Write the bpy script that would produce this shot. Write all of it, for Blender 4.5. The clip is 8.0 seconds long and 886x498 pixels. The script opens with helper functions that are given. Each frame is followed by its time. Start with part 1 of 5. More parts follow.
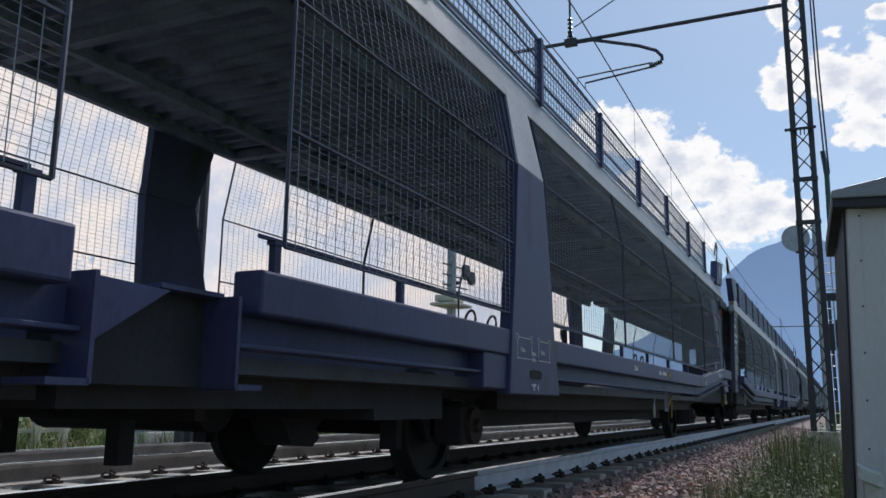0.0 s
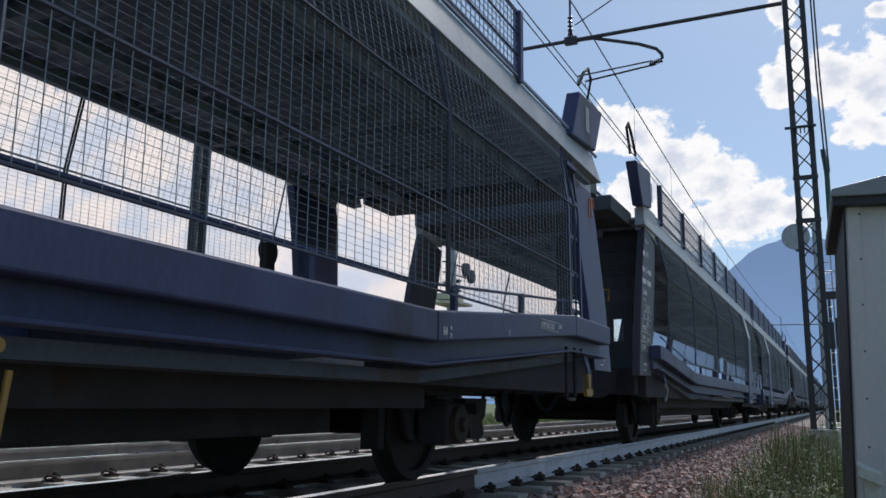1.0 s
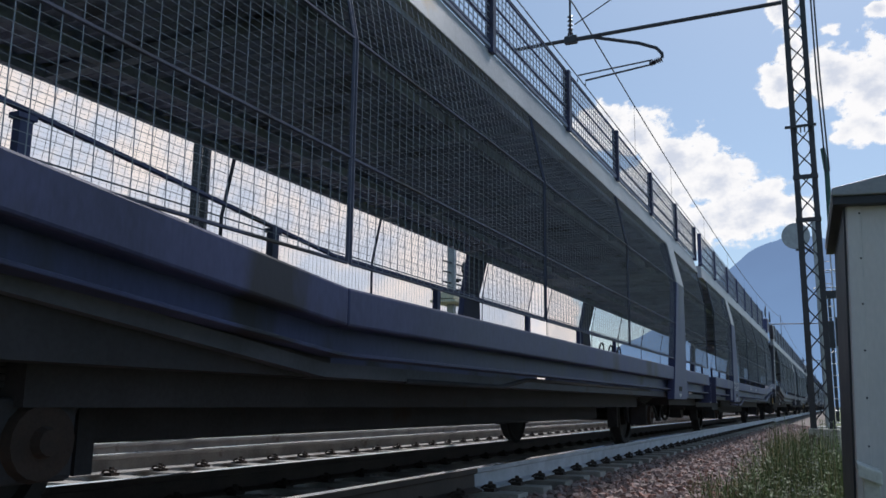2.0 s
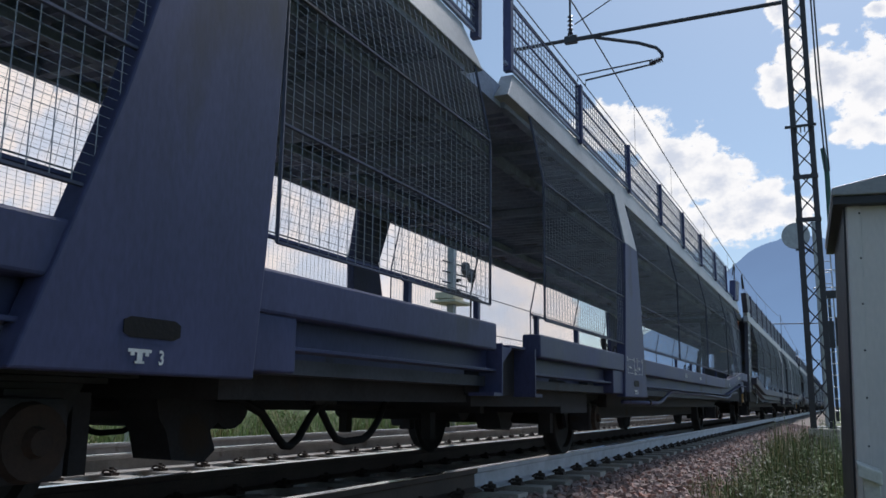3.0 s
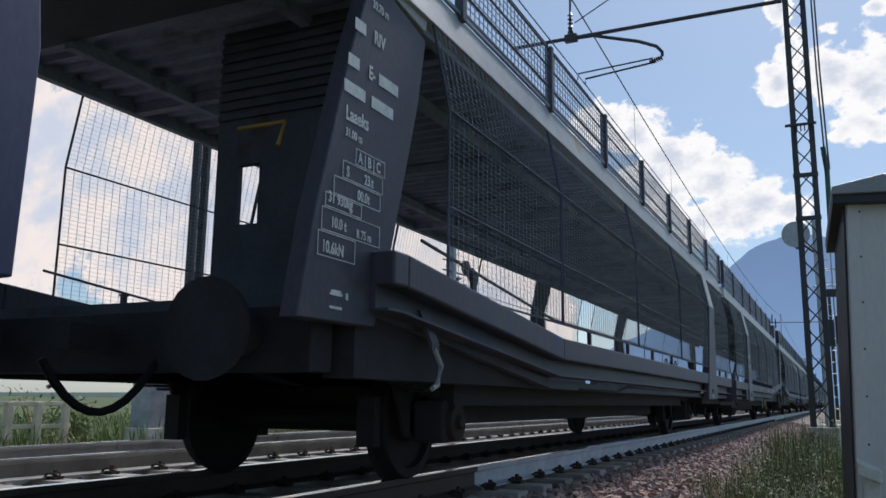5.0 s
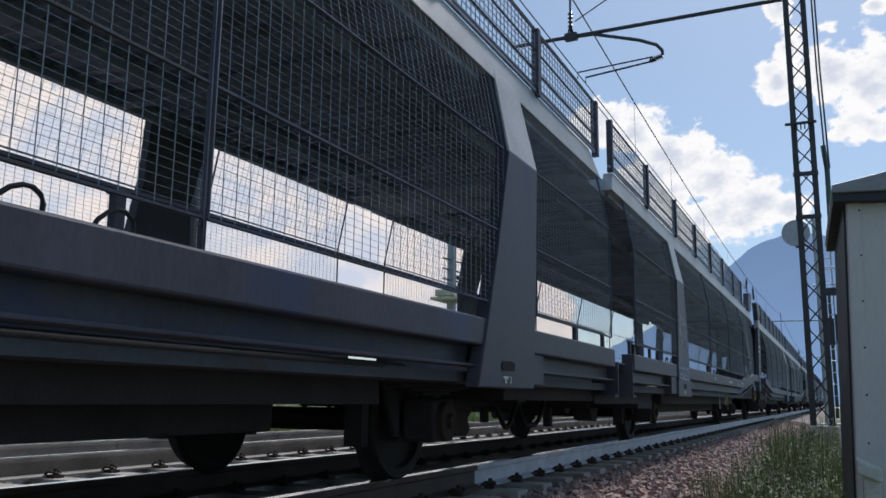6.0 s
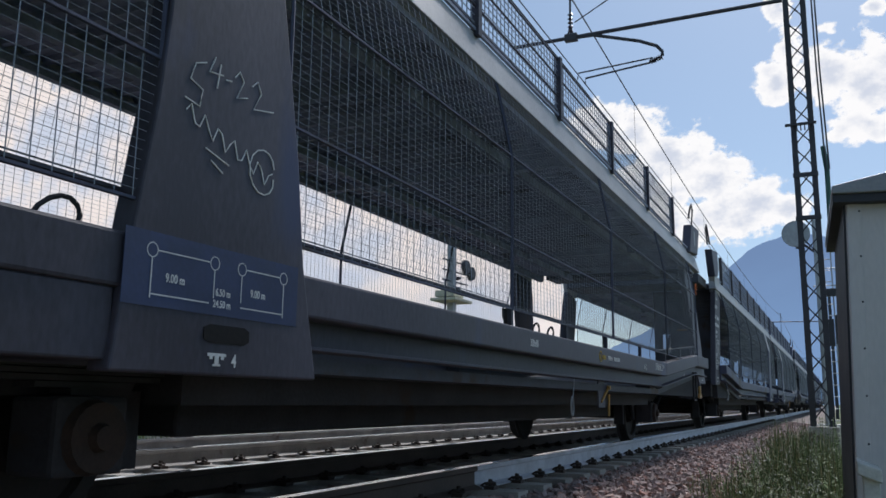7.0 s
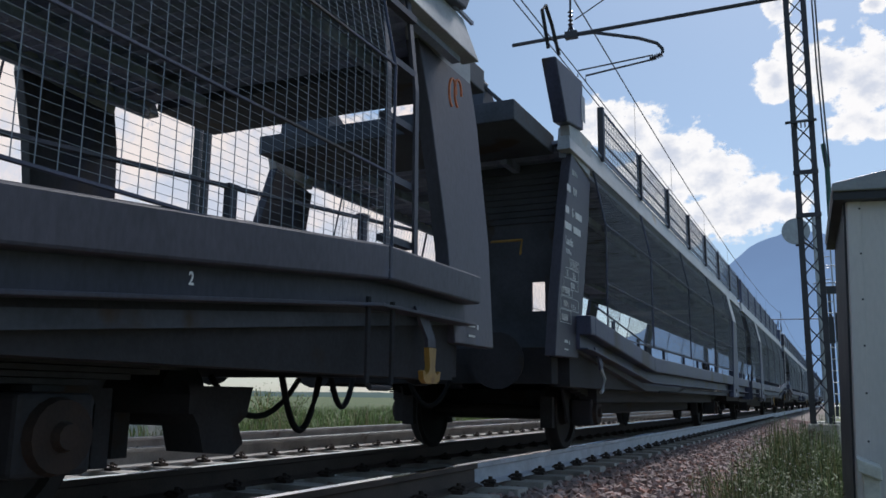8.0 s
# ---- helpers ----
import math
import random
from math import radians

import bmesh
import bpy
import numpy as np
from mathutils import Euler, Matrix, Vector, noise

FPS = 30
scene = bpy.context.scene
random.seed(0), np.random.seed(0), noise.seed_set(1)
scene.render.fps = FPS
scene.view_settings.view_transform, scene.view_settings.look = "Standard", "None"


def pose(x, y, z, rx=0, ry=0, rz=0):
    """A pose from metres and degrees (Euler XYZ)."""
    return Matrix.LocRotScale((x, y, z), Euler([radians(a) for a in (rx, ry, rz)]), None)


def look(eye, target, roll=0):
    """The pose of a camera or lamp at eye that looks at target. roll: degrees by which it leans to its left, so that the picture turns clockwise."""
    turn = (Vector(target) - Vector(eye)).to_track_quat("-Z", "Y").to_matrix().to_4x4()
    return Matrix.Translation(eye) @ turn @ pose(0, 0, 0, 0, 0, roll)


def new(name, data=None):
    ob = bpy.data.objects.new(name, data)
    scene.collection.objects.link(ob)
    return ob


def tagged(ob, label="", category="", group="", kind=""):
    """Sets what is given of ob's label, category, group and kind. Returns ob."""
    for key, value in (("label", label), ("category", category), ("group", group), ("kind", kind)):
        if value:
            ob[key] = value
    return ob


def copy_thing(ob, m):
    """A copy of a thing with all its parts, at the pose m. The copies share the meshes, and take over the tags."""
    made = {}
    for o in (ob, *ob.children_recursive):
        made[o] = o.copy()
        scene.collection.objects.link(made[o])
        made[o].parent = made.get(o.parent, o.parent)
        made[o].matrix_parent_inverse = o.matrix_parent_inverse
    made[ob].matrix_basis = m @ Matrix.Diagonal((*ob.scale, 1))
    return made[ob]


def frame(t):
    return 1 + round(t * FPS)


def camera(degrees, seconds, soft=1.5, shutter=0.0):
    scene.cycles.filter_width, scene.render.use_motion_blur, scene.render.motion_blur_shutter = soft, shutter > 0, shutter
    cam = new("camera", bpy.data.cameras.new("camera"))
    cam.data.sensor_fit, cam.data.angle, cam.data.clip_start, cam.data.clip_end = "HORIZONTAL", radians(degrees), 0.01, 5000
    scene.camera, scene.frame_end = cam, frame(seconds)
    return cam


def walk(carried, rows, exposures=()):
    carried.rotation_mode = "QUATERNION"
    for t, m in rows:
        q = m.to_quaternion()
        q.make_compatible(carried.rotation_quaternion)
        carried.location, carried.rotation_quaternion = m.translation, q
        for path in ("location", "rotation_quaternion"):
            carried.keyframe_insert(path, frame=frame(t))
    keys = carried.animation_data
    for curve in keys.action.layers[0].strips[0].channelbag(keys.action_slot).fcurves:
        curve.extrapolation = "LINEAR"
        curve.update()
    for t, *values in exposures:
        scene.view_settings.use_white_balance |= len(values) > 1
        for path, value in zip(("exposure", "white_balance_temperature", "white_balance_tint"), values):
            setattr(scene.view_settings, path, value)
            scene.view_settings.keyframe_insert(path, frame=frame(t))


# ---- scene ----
cam = camera(56.2, 8.0, soft=1.6, shutter=0.0)
EYE = (0.0, 0.0, 0.499)


def aim(pitch, yaw=25.267, roll=0.654):
    a, b = radians(pitch), radians(yaw)
    way = Vector((-math.sin(b) * math.cos(a), math.cos(b) * math.cos(a), math.sin(a)))
    return look(EYE, Vector(EYE) + way * 10, roll)


walk(cam, [(0.0, aim(10.645)), (0.5, aim(10.606)), (1.0, aim(10.528)), (1.5, aim(10.489)),
           (2.8, aim(10.469)), (3.5, aim(10.442)), (4.0, aim(10.391)), (4.6, aim(10.391)),
           (5.3, aim(10.330)), (6.0, aim(10.274)), (6.5, aim(10.274)), (7.0, aim(10.332)),
           (7.5, aim(10.345)), (8.0, aim(10.157))],
     exposures=[(0.0, 0.0, 6150, 12), (8.0, 0.0, 6150, 12)])

# ---- world and sun ----
SUN_ELEV, SUN_AZ = radians(46), radians(4)   # azimuth: from the line of the track towards its open side
world = bpy.data.worlds.new("sky")
scene.world = world
world.use_nodes = True
wn = world.node_tree.nodes
sky = wn.new("ShaderNodeTexSky")
sky.sky_type = "NISHITA"
sky.sun_disc = False
sky.sun_elevation = SUN_ELEV
sky.sun_rotation = SUN_AZ
sky.dust_density = 0.6
sky.ozone_density = 2.0
wn["Background"].inputs["Strength"].default_value = 0.11
haze = wn.new("ShaderNodeMix")          # thin summer haze over the whole sky
haze.data_type = "RGBA"
haze.inputs["Factor"].default_value = 0.36
haze.inputs["B"].default_value = (2.6, 3.9, 4.75, 1)
world.node_tree.links.new(sky.outputs[0], haze.inputs["A"])
world.node_tree.links.new(haze.outputs["Result"], wn["Background"].inputs["Color"])
sun = new("sun", bpy.data.lights.new("sun", "SUN"))
sun.data.energy = 3.0
sun.data.angle = radians(12)
sun.data.color = (1.0, 0.95, 0.90)
sun_way = Vector((math.sin(SUN_AZ) * math.cos(SUN_ELEV), math.cos(SUN_AZ) * math.cos(SUN_ELEV), math.sin(SUN_ELEV)))
sun.matrix_world = look(sun_way * 60, (0, 0, 0))

# ---- materials ----
MATS = {}


def material(name, base, rough=0.6, metal=0.0, var=0.25, scale=6.0, fine=60.0, bump=0.15, second=None, patch=0.0, spec=0.5, island=0.0, obrand=0.0, alpha=None, streak=1.0):
    """Procedural surface: base colour varied at two scales, worn patches, fine relief."""
    m = bpy.data.materials.new(name)
    m.use_nodes = True
    nt = m.node_tree
    n, l = nt.nodes, nt.links
    b = n["Principled BSDF"]
    b.inputs["Roughness"].default_value = rough
    b.inputs["Metallic"].default_value = metal
    b.inputs["Specular IOR Level"].default_value = spec
    tc = n.new("ShaderNodeTexCoord")
    mp = n.new("ShaderNodeMapping")
    mp.inputs["Scale"].default_value = (1, 1, streak)
    l.new(tc.outputs["Object"], mp.inputs["Vector"])

    def noise_node(sc, detail):
        t = n.new("ShaderNodeTexNoise")
        t.inputs["Scale"].default_value = sc
        t.inputs["Detail"].default_value = detail
        l.new(mp.outputs[0], t.inputs["Vector"])
        return t

    big, small = noise_node(scale, 5), noise_node(fine, 3)
    mix = n.new("ShaderNodeMix")
    mix.data_type = "RGBA"
    mix.blend_type = "MULTIPLY"
    mix.inputs["Factor"].default_value = 1.0
    ramp = n.new("ShaderNodeMapRange")
    ramp.inputs["From Min"].default_value, ramp.inputs["From Max"].default_value = 0.3, 0.7
    ramp.inputs["To Min"].default_value, ramp.inputs["To Max"].default_value = 1 - var, 1 + var
    add = n.new("ShaderNodeMath")
    add.operation = "ADD"
    half = n.new("ShaderNodeMath")
    half.operation = "MULTIPLY_ADD"
    half.inputs[1].default_value, half.inputs[2].default_value = 0.4, -0.2
    l.new(small.outputs["Fac"], half.inputs[0])
    l.new(big.outputs["Fac"], add.inputs[0])
    l.new(half.outputs[0], add.inputs[1])
    l.new(add.outputs[0], ramp.inputs["Value"])
    mix.inputs["A"].default_value = (*base, 1)
    col = mix.outputs["Result"]
    l.new(ramp.outputs[0], mix.inputs["B"])
    if second:
        m2 = n.new("ShaderNodeMix")
        m2.data_type = "RGBA"
        pn = noise_node(scale * 0.7 + 0.3, 6)
        r2 = n.new("ShaderNodeMapRange")
        r2.inputs["From Min"].default_value, r2.inputs["From Max"].default_value = 0.62 - patch, 0.70 - patch
        l.new(pn.outputs["Fac"], r2.inputs["Value"])
        l.new(r2.outputs[0], m2.inputs["Factor"])
        l.new(col, m2.inputs["A"])
        m2.inputs["B"].default_value = (*second, 1)
        col = m2.outputs["Result"]
    for kind, amount in (("island", island), ("object", obrand)):
        if amount:
            m3 = n.new("ShaderNodeMix")
            m3.data_type = "RGBA"
            m3.blend_type = "MULTIPLY"
            m3.inputs["Factor"].default_value = 1.0
            r3 = n.new("ShaderNodeMapRange")
            r3.inputs["To Min"].default_value, r3.inputs["To Max"].default_value = 1 - amount, 1 + amount
            src = n.new("ShaderNodeNewGeometry").outputs["Random Per Island"] if kind == "island" else n.new("ShaderNodeObjectInfo").outputs["Random"]
            l.new(src, r3.inputs["Value"])
            l.new(col, m3.inputs["A"])
            l.new(r3.outputs[0], m3.inputs["B"])
            col = m3.outputs["Result"]
    l.new(col, b.inputs["Base Color"])
    rr = n.new("ShaderNodeMapRange")
    rr.inputs["To Min"].default_value, rr.inputs["To Max"].default_value = max(0.05, rough - 0.15), min(1, rough + 0.15)
    l.new(big.outputs["Fac"], rr.inputs["Value"])
    l.new(rr.outputs[0], b.inputs["Roughness"])
    if bump:
        bp = n.new("ShaderNodeBump")
        bp.inputs["Strength"].default_value = bump
        bp.inputs["Distance"].default_value = 0.01
        l.new(small.outputs["Fac"], bp.inputs["Height"])
        l.new(bp.outputs[0], b.inputs["Normal"])
    MATS[name] = m
    return m


PAINT_BLUE = material("wagon_paint_blue", (0.052, 0.058, 0.128), 0.5, 0, 0.3, 1.6, 50, 0.05, (0.035, 0.034, 0.045), 0.06, streak=0.4, spec=0.3)
PAINT_GREY = material("wagon_paint_blue_grey", (0.062, 0.068, 0.112), 0.5, 0, 0.35, 1.6, 50, 0.06, (0.05, 0.045, 0.045), 0.08, streak=0.4, spec=0.3)
PAINT_BROWN = material("wagon_paint_faded", (0.066, 0.062, 0.082), 0.5, 0, 0.35, 1.4, 50, 0.06, (0.05, 0.06, 0.12), 0.05, streak=0.4, spec=0.3)
# Paleness includes the sky light on inclined faces; the orange stains are real.
CHORD = material("chord_paint_sky_light", (0.36, 0.355, 0.365), 0.45, 0, 0.25, 1.8, 40, 0.05, (0.40, 0.27, 0.13), -0.04)
# Darker deck colour: shade of the ends, lower deck and interior is put in.
DECK_SHADE = material("deck_shade_dark", (0.060, 0.064, 0.082), 0.7, 0, 0.35, 3, 40, 0.1, (0.05, 0.03, 0.02), 0.02)
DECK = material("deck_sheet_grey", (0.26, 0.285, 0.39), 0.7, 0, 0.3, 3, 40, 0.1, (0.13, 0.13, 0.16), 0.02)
WIRE = material("galvanised_wire", (0.25, 0.265, 0.31), 0.6, 0.2, 0.2, 8, 60, 0.0)
UNDER = material("underframe_grime", (0.028, 0.027, 0.032), 0.85, 0, 0.4, 4, 50, 0.2, (0.03, 0.02, 0.014), 0.0)
WHEEL = material("wheel_steel_dirty", (0.016, 0.013, 0.012), 0.8, 0.1, 0.4, 7, 60, 0.2)
HUB = material("axle_cover_rust", (0.030, 0.018, 0.013), 0.85, 0.0, 0.4, 12, 70, 0.2)
RUBBER_AND_SHADE = material("black_rubber_hose_slot_shade", (0.010, 0.010, 0.011), 0.7, 0, 0.2, 10, 60, 0.1, spec=0.2)
OCHRE = material("ochre_paint", (0.34, 0.19, 0.04), 0.5, 0, 0.2, 9, 60, 0.1, (0.2, 0.1, 0.03), 0.0)
WHITE = material("white_lettering", (0.62, 0.62, 0.62), 0.6, 0, 0.15, 20, 90, 0.0)
YELLOW_MARK = material("yellow_lettering", (0.50, 0.33, 0.04), 0.6, 0, 0.15, 20, 90, 0.0)
STENCIL_BLUE = material("blue_stencil_patch", (0.022, 0.037, 0.10), 0.5, 0, 0.2, 6, 60, 0.05)
ORANGE = material("orange_scrawl", (0.55, 0.14, 0.04), 0.6, 0, 0.2, 9, 60, 0.0)
RAIL_TOP = material("rail_head_polished", (0.82, 0.83, 0.86), 0.10, 1.0, 0.08, 3, 80, 0.02)
RAIL_SIDE = material("rail_rust_brown", (0.085, 0.062, 0.05), 0.75, 0.1, 0.3, 3, 60, 0.15)
RAIL_GREY = material("rail_web_grey", (0.34, 0.325, 0.31), 0.7, 0.1, 0.25, 3, 60, 0.12, (0.14, 0.10, 0.08), 0.0)
RAIL_PALE = material("rail_web_limewashed", (0.55, 0.56, 0.60), 0.6, 0, 0.18, 5, 60, 0.1, (0.3, 0.28, 0.27), -0.05)
CONCRETE = material("sleeper_concrete", (0.36, 0.33, 0.29), 0.85, 0, 0.3, 5, 70, 0.3, (0.16, 0.12, 0.09), 0.05, obrand=0.2)
CLIP = material("fastening_steel", (0.05, 0.035, 0.028), 0.7, 0.2, 0.3, 20, 90, 0.1)
STONE_PALE = material("ballast_stone_pale", (0.43, 0.41, 0.38), 0.9, 0, 0.25, 12, 80, 0.3, (0.25, 0.19, 0.16), 0.05, island=0.4)
STONE = material("ballast_stone", (0.36, 0.27, 0.245), 0.9, 0, 0.25, 12, 80, 0.3, (0.33, 0.18, 0.14), 0.1, island=0.45)
GROUND = material("gravelly_soil", (0.21, 0.165, 0.145), 0.95, 0, 0.4, 2.0, 30, 0.6, (0.09, 0.10, 0.045), 0.02)


def grass_over(m):
    """Grass grows on the soil away from the ballast."""
    n, l = m.node_tree.nodes, m.node_tree.links
    b = n["Principled BSDF"]
    soil = b.inputs["Base Color"].links[0].from_socket
    tc = n.new("ShaderNodeTexCoord")
    sep = n.new("ShaderNodeSeparateXYZ")
    l.new(tc.outputs["Object"], sep.inputs[0])
    nz = n.new("ShaderNodeTexNoise")
    nz.inputs["Scale"].default_value = 0.9
    nz.inputs["Detail"].default_value = 8
    l.new(tc.outputs["Object"], nz.inputs["Vector"])
    off = n.new("ShaderNodeMath")
    off.operation = "ADD"
    l.new(sep.outputs["X"], off.inputs[0])
    off.inputs[1].default_value = 5.2
    ab = n.new("ShaderNodeMath")
    ab.operation = "ABSOLUTE"
    l.new(off.outputs[0], ab.inputs[0])
    ad = n.new("ShaderNodeMath")
    ad.operation = "MULTIPLY_ADD"
    ad.inputs[1].default_value = 2.0
    l.new(nz.outputs["Fac"], ad.inputs[0])
    l.new(ab.outputs[0], ad.inputs[2])
    mr = n.new("ShaderNodeMapRange")
    mr.inputs["From Min"].default_value, mr.inputs["From Max"].default_value = 5.1, 5.9
    l.new(ad.outputs[0], mr.inputs["Value"])
    tint = n.new("ShaderNodeTexNoise")
    tint.inputs["Scale"].default_value = 0.15
    tint.inputs["Detail"].default_value = 10
    l.new(tc.outputs["Object"], tint.inputs["Vector"])
    gr = n.new("ShaderNodeMix")
    gr.data_type = "RGBA"
    gr.inputs["A"].default_value, gr.inputs["B"].default_value = (0.055, 0.095, 0.022, 1), (0.12, 0.14, 0.045, 1)
    l.new(tint.outputs["Fac"], gr.inputs["Factor"])
    mix = n.new("ShaderNodeMix")
    mix.data_type = "RGBA"
    l.new(mr.outputs[0], mix.inputs["Factor"])
    l.new(soil, mix.inputs["A"])
    l.new(gr.outputs["Result"], mix.inputs["B"])
    l.new(mix.outputs["Result"], b.inputs["Base Color"])


grass_over(GROUND)
MAST = material("mast_painted_steel", (0.045, 0.045, 0.055), 0.6, 0.1, 0.25, 4, 50, 0.1)
WIRE_CU = material("overhead_wire", (0.05, 0.05, 0.055), 0.5, 0.6, 0.1, 5, 40, 0.0)
INSUL = material("brown_insulator", (0.04, 0.03, 0.035), 0.25, 0, 0.2, 8, 40, 0.0)
HUT = material("hut_panel_pale", (0.66, 0.615, 0.61), 0.55, 0, 0.10, 1.2, 60, 0.05, (0.52, 0.48, 0.46), -0.06, streak=0.3)
HUT_ROOF = material("hut_roof_sheet", (0.30, 0.30, 0.32), 0.5, 0.2, 0.2, 3, 60, 0.08)
HUT_DARK = material("hut_dark_trim", (0.035, 0.036, 0.045), 0.6, 0, 0.2, 5, 60, 0.05)
POST_WHITE = material("pale_concrete_post", (0.62, 0.60, 0.56), 0.8, 0, 0.2, 8, 70, 0.25, (0.4, 0.37, 0.33), 0.0)
FENCE = material("cream_concrete_fence", (0.62, 0.58, 0.44), 0.8, 0, 0.2, 5, 60, 0.2)
GALV = material("galvanised_steel", (0.36, 0.37, 0.39), 0.5, 0.5, 0.2, 6, 50, 0.05)
PIPE_GREEN = material("green_plastic_pipe", (0.04, 0.11, 0.09), 0.45, 0, 0.15, 6, 50, 0.02)
LEAF = material("weed_leaf", (0.13, 0.17, 0.06), 0.7, 0, 0.3, 3, 40, 0.0, island=0.5)
VERGE = material("verge_grass_blades", (0.15, 0.21, 0.05), 0.7, 0, 0.3, 3, 40, 0.0, island=0.5)
DRY = material("dry_grass", (0.30, 0.25, 0.13), 0.8, 0, 0.3, 3, 40, 0.0, island=0.4)
FLOWER = material("small_white_flowers", (0.6, 0.6, 0.55), 0.8, 0, 0.1, 9, 40, 0.0)
MEADOW = material("far_meadow", (0.12, 0.16, 0.045), 0.9, 0, 0.35, 0.6, 8, 0.3, (0.17, 0.16, 0.06), 0.02)


# ---- mesh helpers ----
class Build:
    """Collects boxes, prisms and tubes into one mesh."""

    def __init__(self):
        self.v, self.f = [], []

    def add(self, verts, faces):
        k = len(self.v)
        self.v.extend(tuple(p) for p in verts)
        self.f.extend(tuple(i + k for i in q) for q in faces)
        return self

    def box(self, x0, x1, y0, y1, z0, z1):
        v = [(x, y, z) for x in (x0, x1) for y in (y0, y1) for z in (z0, z1)]
        return self.add(v, [(0, 1, 3, 2), (4, 6, 7, 5), (0, 4, 5, 1), (2, 3, 7, 6), (0, 2, 6, 4), (1, 5, 7, 3)])

    def hexa(self, lo, hi):
        """A solid between two quads with corners in the same order."""
        return self.add([*lo, *hi], [(3, 2, 1, 0), (4, 5, 6, 7), (0, 1, 5, 4), (1, 2, 6, 5), (2, 3, 7, 6), (3, 0, 4, 7)])

    def prism(self, a, b):
        """A solid between two like polygons."""
        n = len(a)
        return self.add([*a, *b], [tuple(range(n))[::-1], tuple(range(n, 2 * n))] + [(i, (i + 1) % n, n + (i + 1) % n, n + i) for i in range(n)])

    def tube(self, pts, r, n=6, closed=False):
        pts = [Vector(p) for p in pts]
        k, m = len(self.v), len(pts)
        for i, p in enumerate(pts):
            q0 = pts[i - 1] if (i or closed) else p
            q1 = pts[(i + 1) % m] if (i < m - 1 or closed) else p
            d = (q1 - q0).normalized()
            up = Vector((0, 0, 1)) if abs(d.z) < 0.9 else Vector((1, 0, 0))
            s = d.cross(up).normalized()
            u = s.cross(d)
            for j in range(n):
                a = 2 * math.pi * (j + 0.5) / n
                self.v.append(tuple(p + s * (r * math.cos(a)) + u * (r * math.sin(a))))
        for i in range(m if closed else m - 1):
            i2 = (i + 1) % m
            for j in range(n):
                self.f.append((k + i * n + j, k + i * n + (j + 1) % n, k + i2 * n + (j + 1) % n, k + i2 * n + j))
        if not closed:
            self.f.append(tuple(k + j for j in range(n))[::-1])
            self.f.append(tuple(k + (m - 1) * n + j for j in range(n)))
        return self

    def disc(self, c, axis, r0, r1, h, n=20):
        """A round solid along axis from c; radius r0 to r1 over h."""
        d = Vector(axis).normalized()
        s = d.orthogonal().normalized()
        u = d.cross(s)
        ring = lambda r, o: [Vector(c) + d * o + s * (r * math.cos(2 * math.pi * i / n)) + u * (r * math.sin(2 * math.pi * i / n)) for i in range(n)]
        return self.prism(ring(r0, 0), ring(r1, h))

    def mesh(self, name, mat, smooth=False):
        me = bpy.data.meshes.new(name)
        me.from_pydata(self.v, [], self.f)
        me.materials.append(mat)
        bm = bmesh.new()
        bm.from_mesh(me)
        bmesh.ops.recalc_face_normals(bm, faces=bm.faces)
        bm.to_mesh(me)
        bm.free()
        if smooth:
            me.shade_smooth()
        return me


def part(name, b, mat, parent, label="", smooth=False, bevel=0.0):
    """One mesh object under a thing or a part."""
    me = b if isinstance(b, bpy.types.Mesh) else b.mesh(name, mat, smooth)
    ob = new(name, me)
    if parent:
        ob.parent = parent
    if label:
        ob["label"] = label
    if bevel:
        mod = ob.modifiers.new("bevel", "BEVEL")
        mod.width, mod.segments, mod.limit_method = bevel, 2, "ANGLE"
    return ob


def thing(name, label, category, group="", at=None):
    ob = new(name)
    ob.empty_display_size = 0.2
    tagged(ob, label, category, group)
    if at is not None:
        ob.matrix_world = at
    return ob


def arc(cx, cz, r, a0, a1, n, y=0.0):
    return [(cx + r * math.cos(radians(a0 + (a1 - a0) * i / n)), y, cz + r * math.sin(radians(a0 + (a1 - a0) * i / n))) for i in range(n + 1)]


def plate(b, outline, x0, x1):
    return b.prism([(x0, y, z) for y, z in outline], [(x1, y, z) for y, z in outline])


TRACK = -3.358

# ---- the car-carrier wagon ----
WAGON = 31.57
XS, XC, XE = 1.508, 1.388, 1.358          # half widths: sill, chord, end posts
MID = 15.24


def sill_profile(y):
    """Top and bottom height of the side sill along the wagon."""
    if y < 3.85:
        k = min(1, (3.85 - y) / 2.55)
    elif y > 26.65:
        k = min(1, (y - 26.65) / 2.55)
    else:
        k = 0
    return 0.975 + 0.225 * k, 0.695 + 0.225 * k


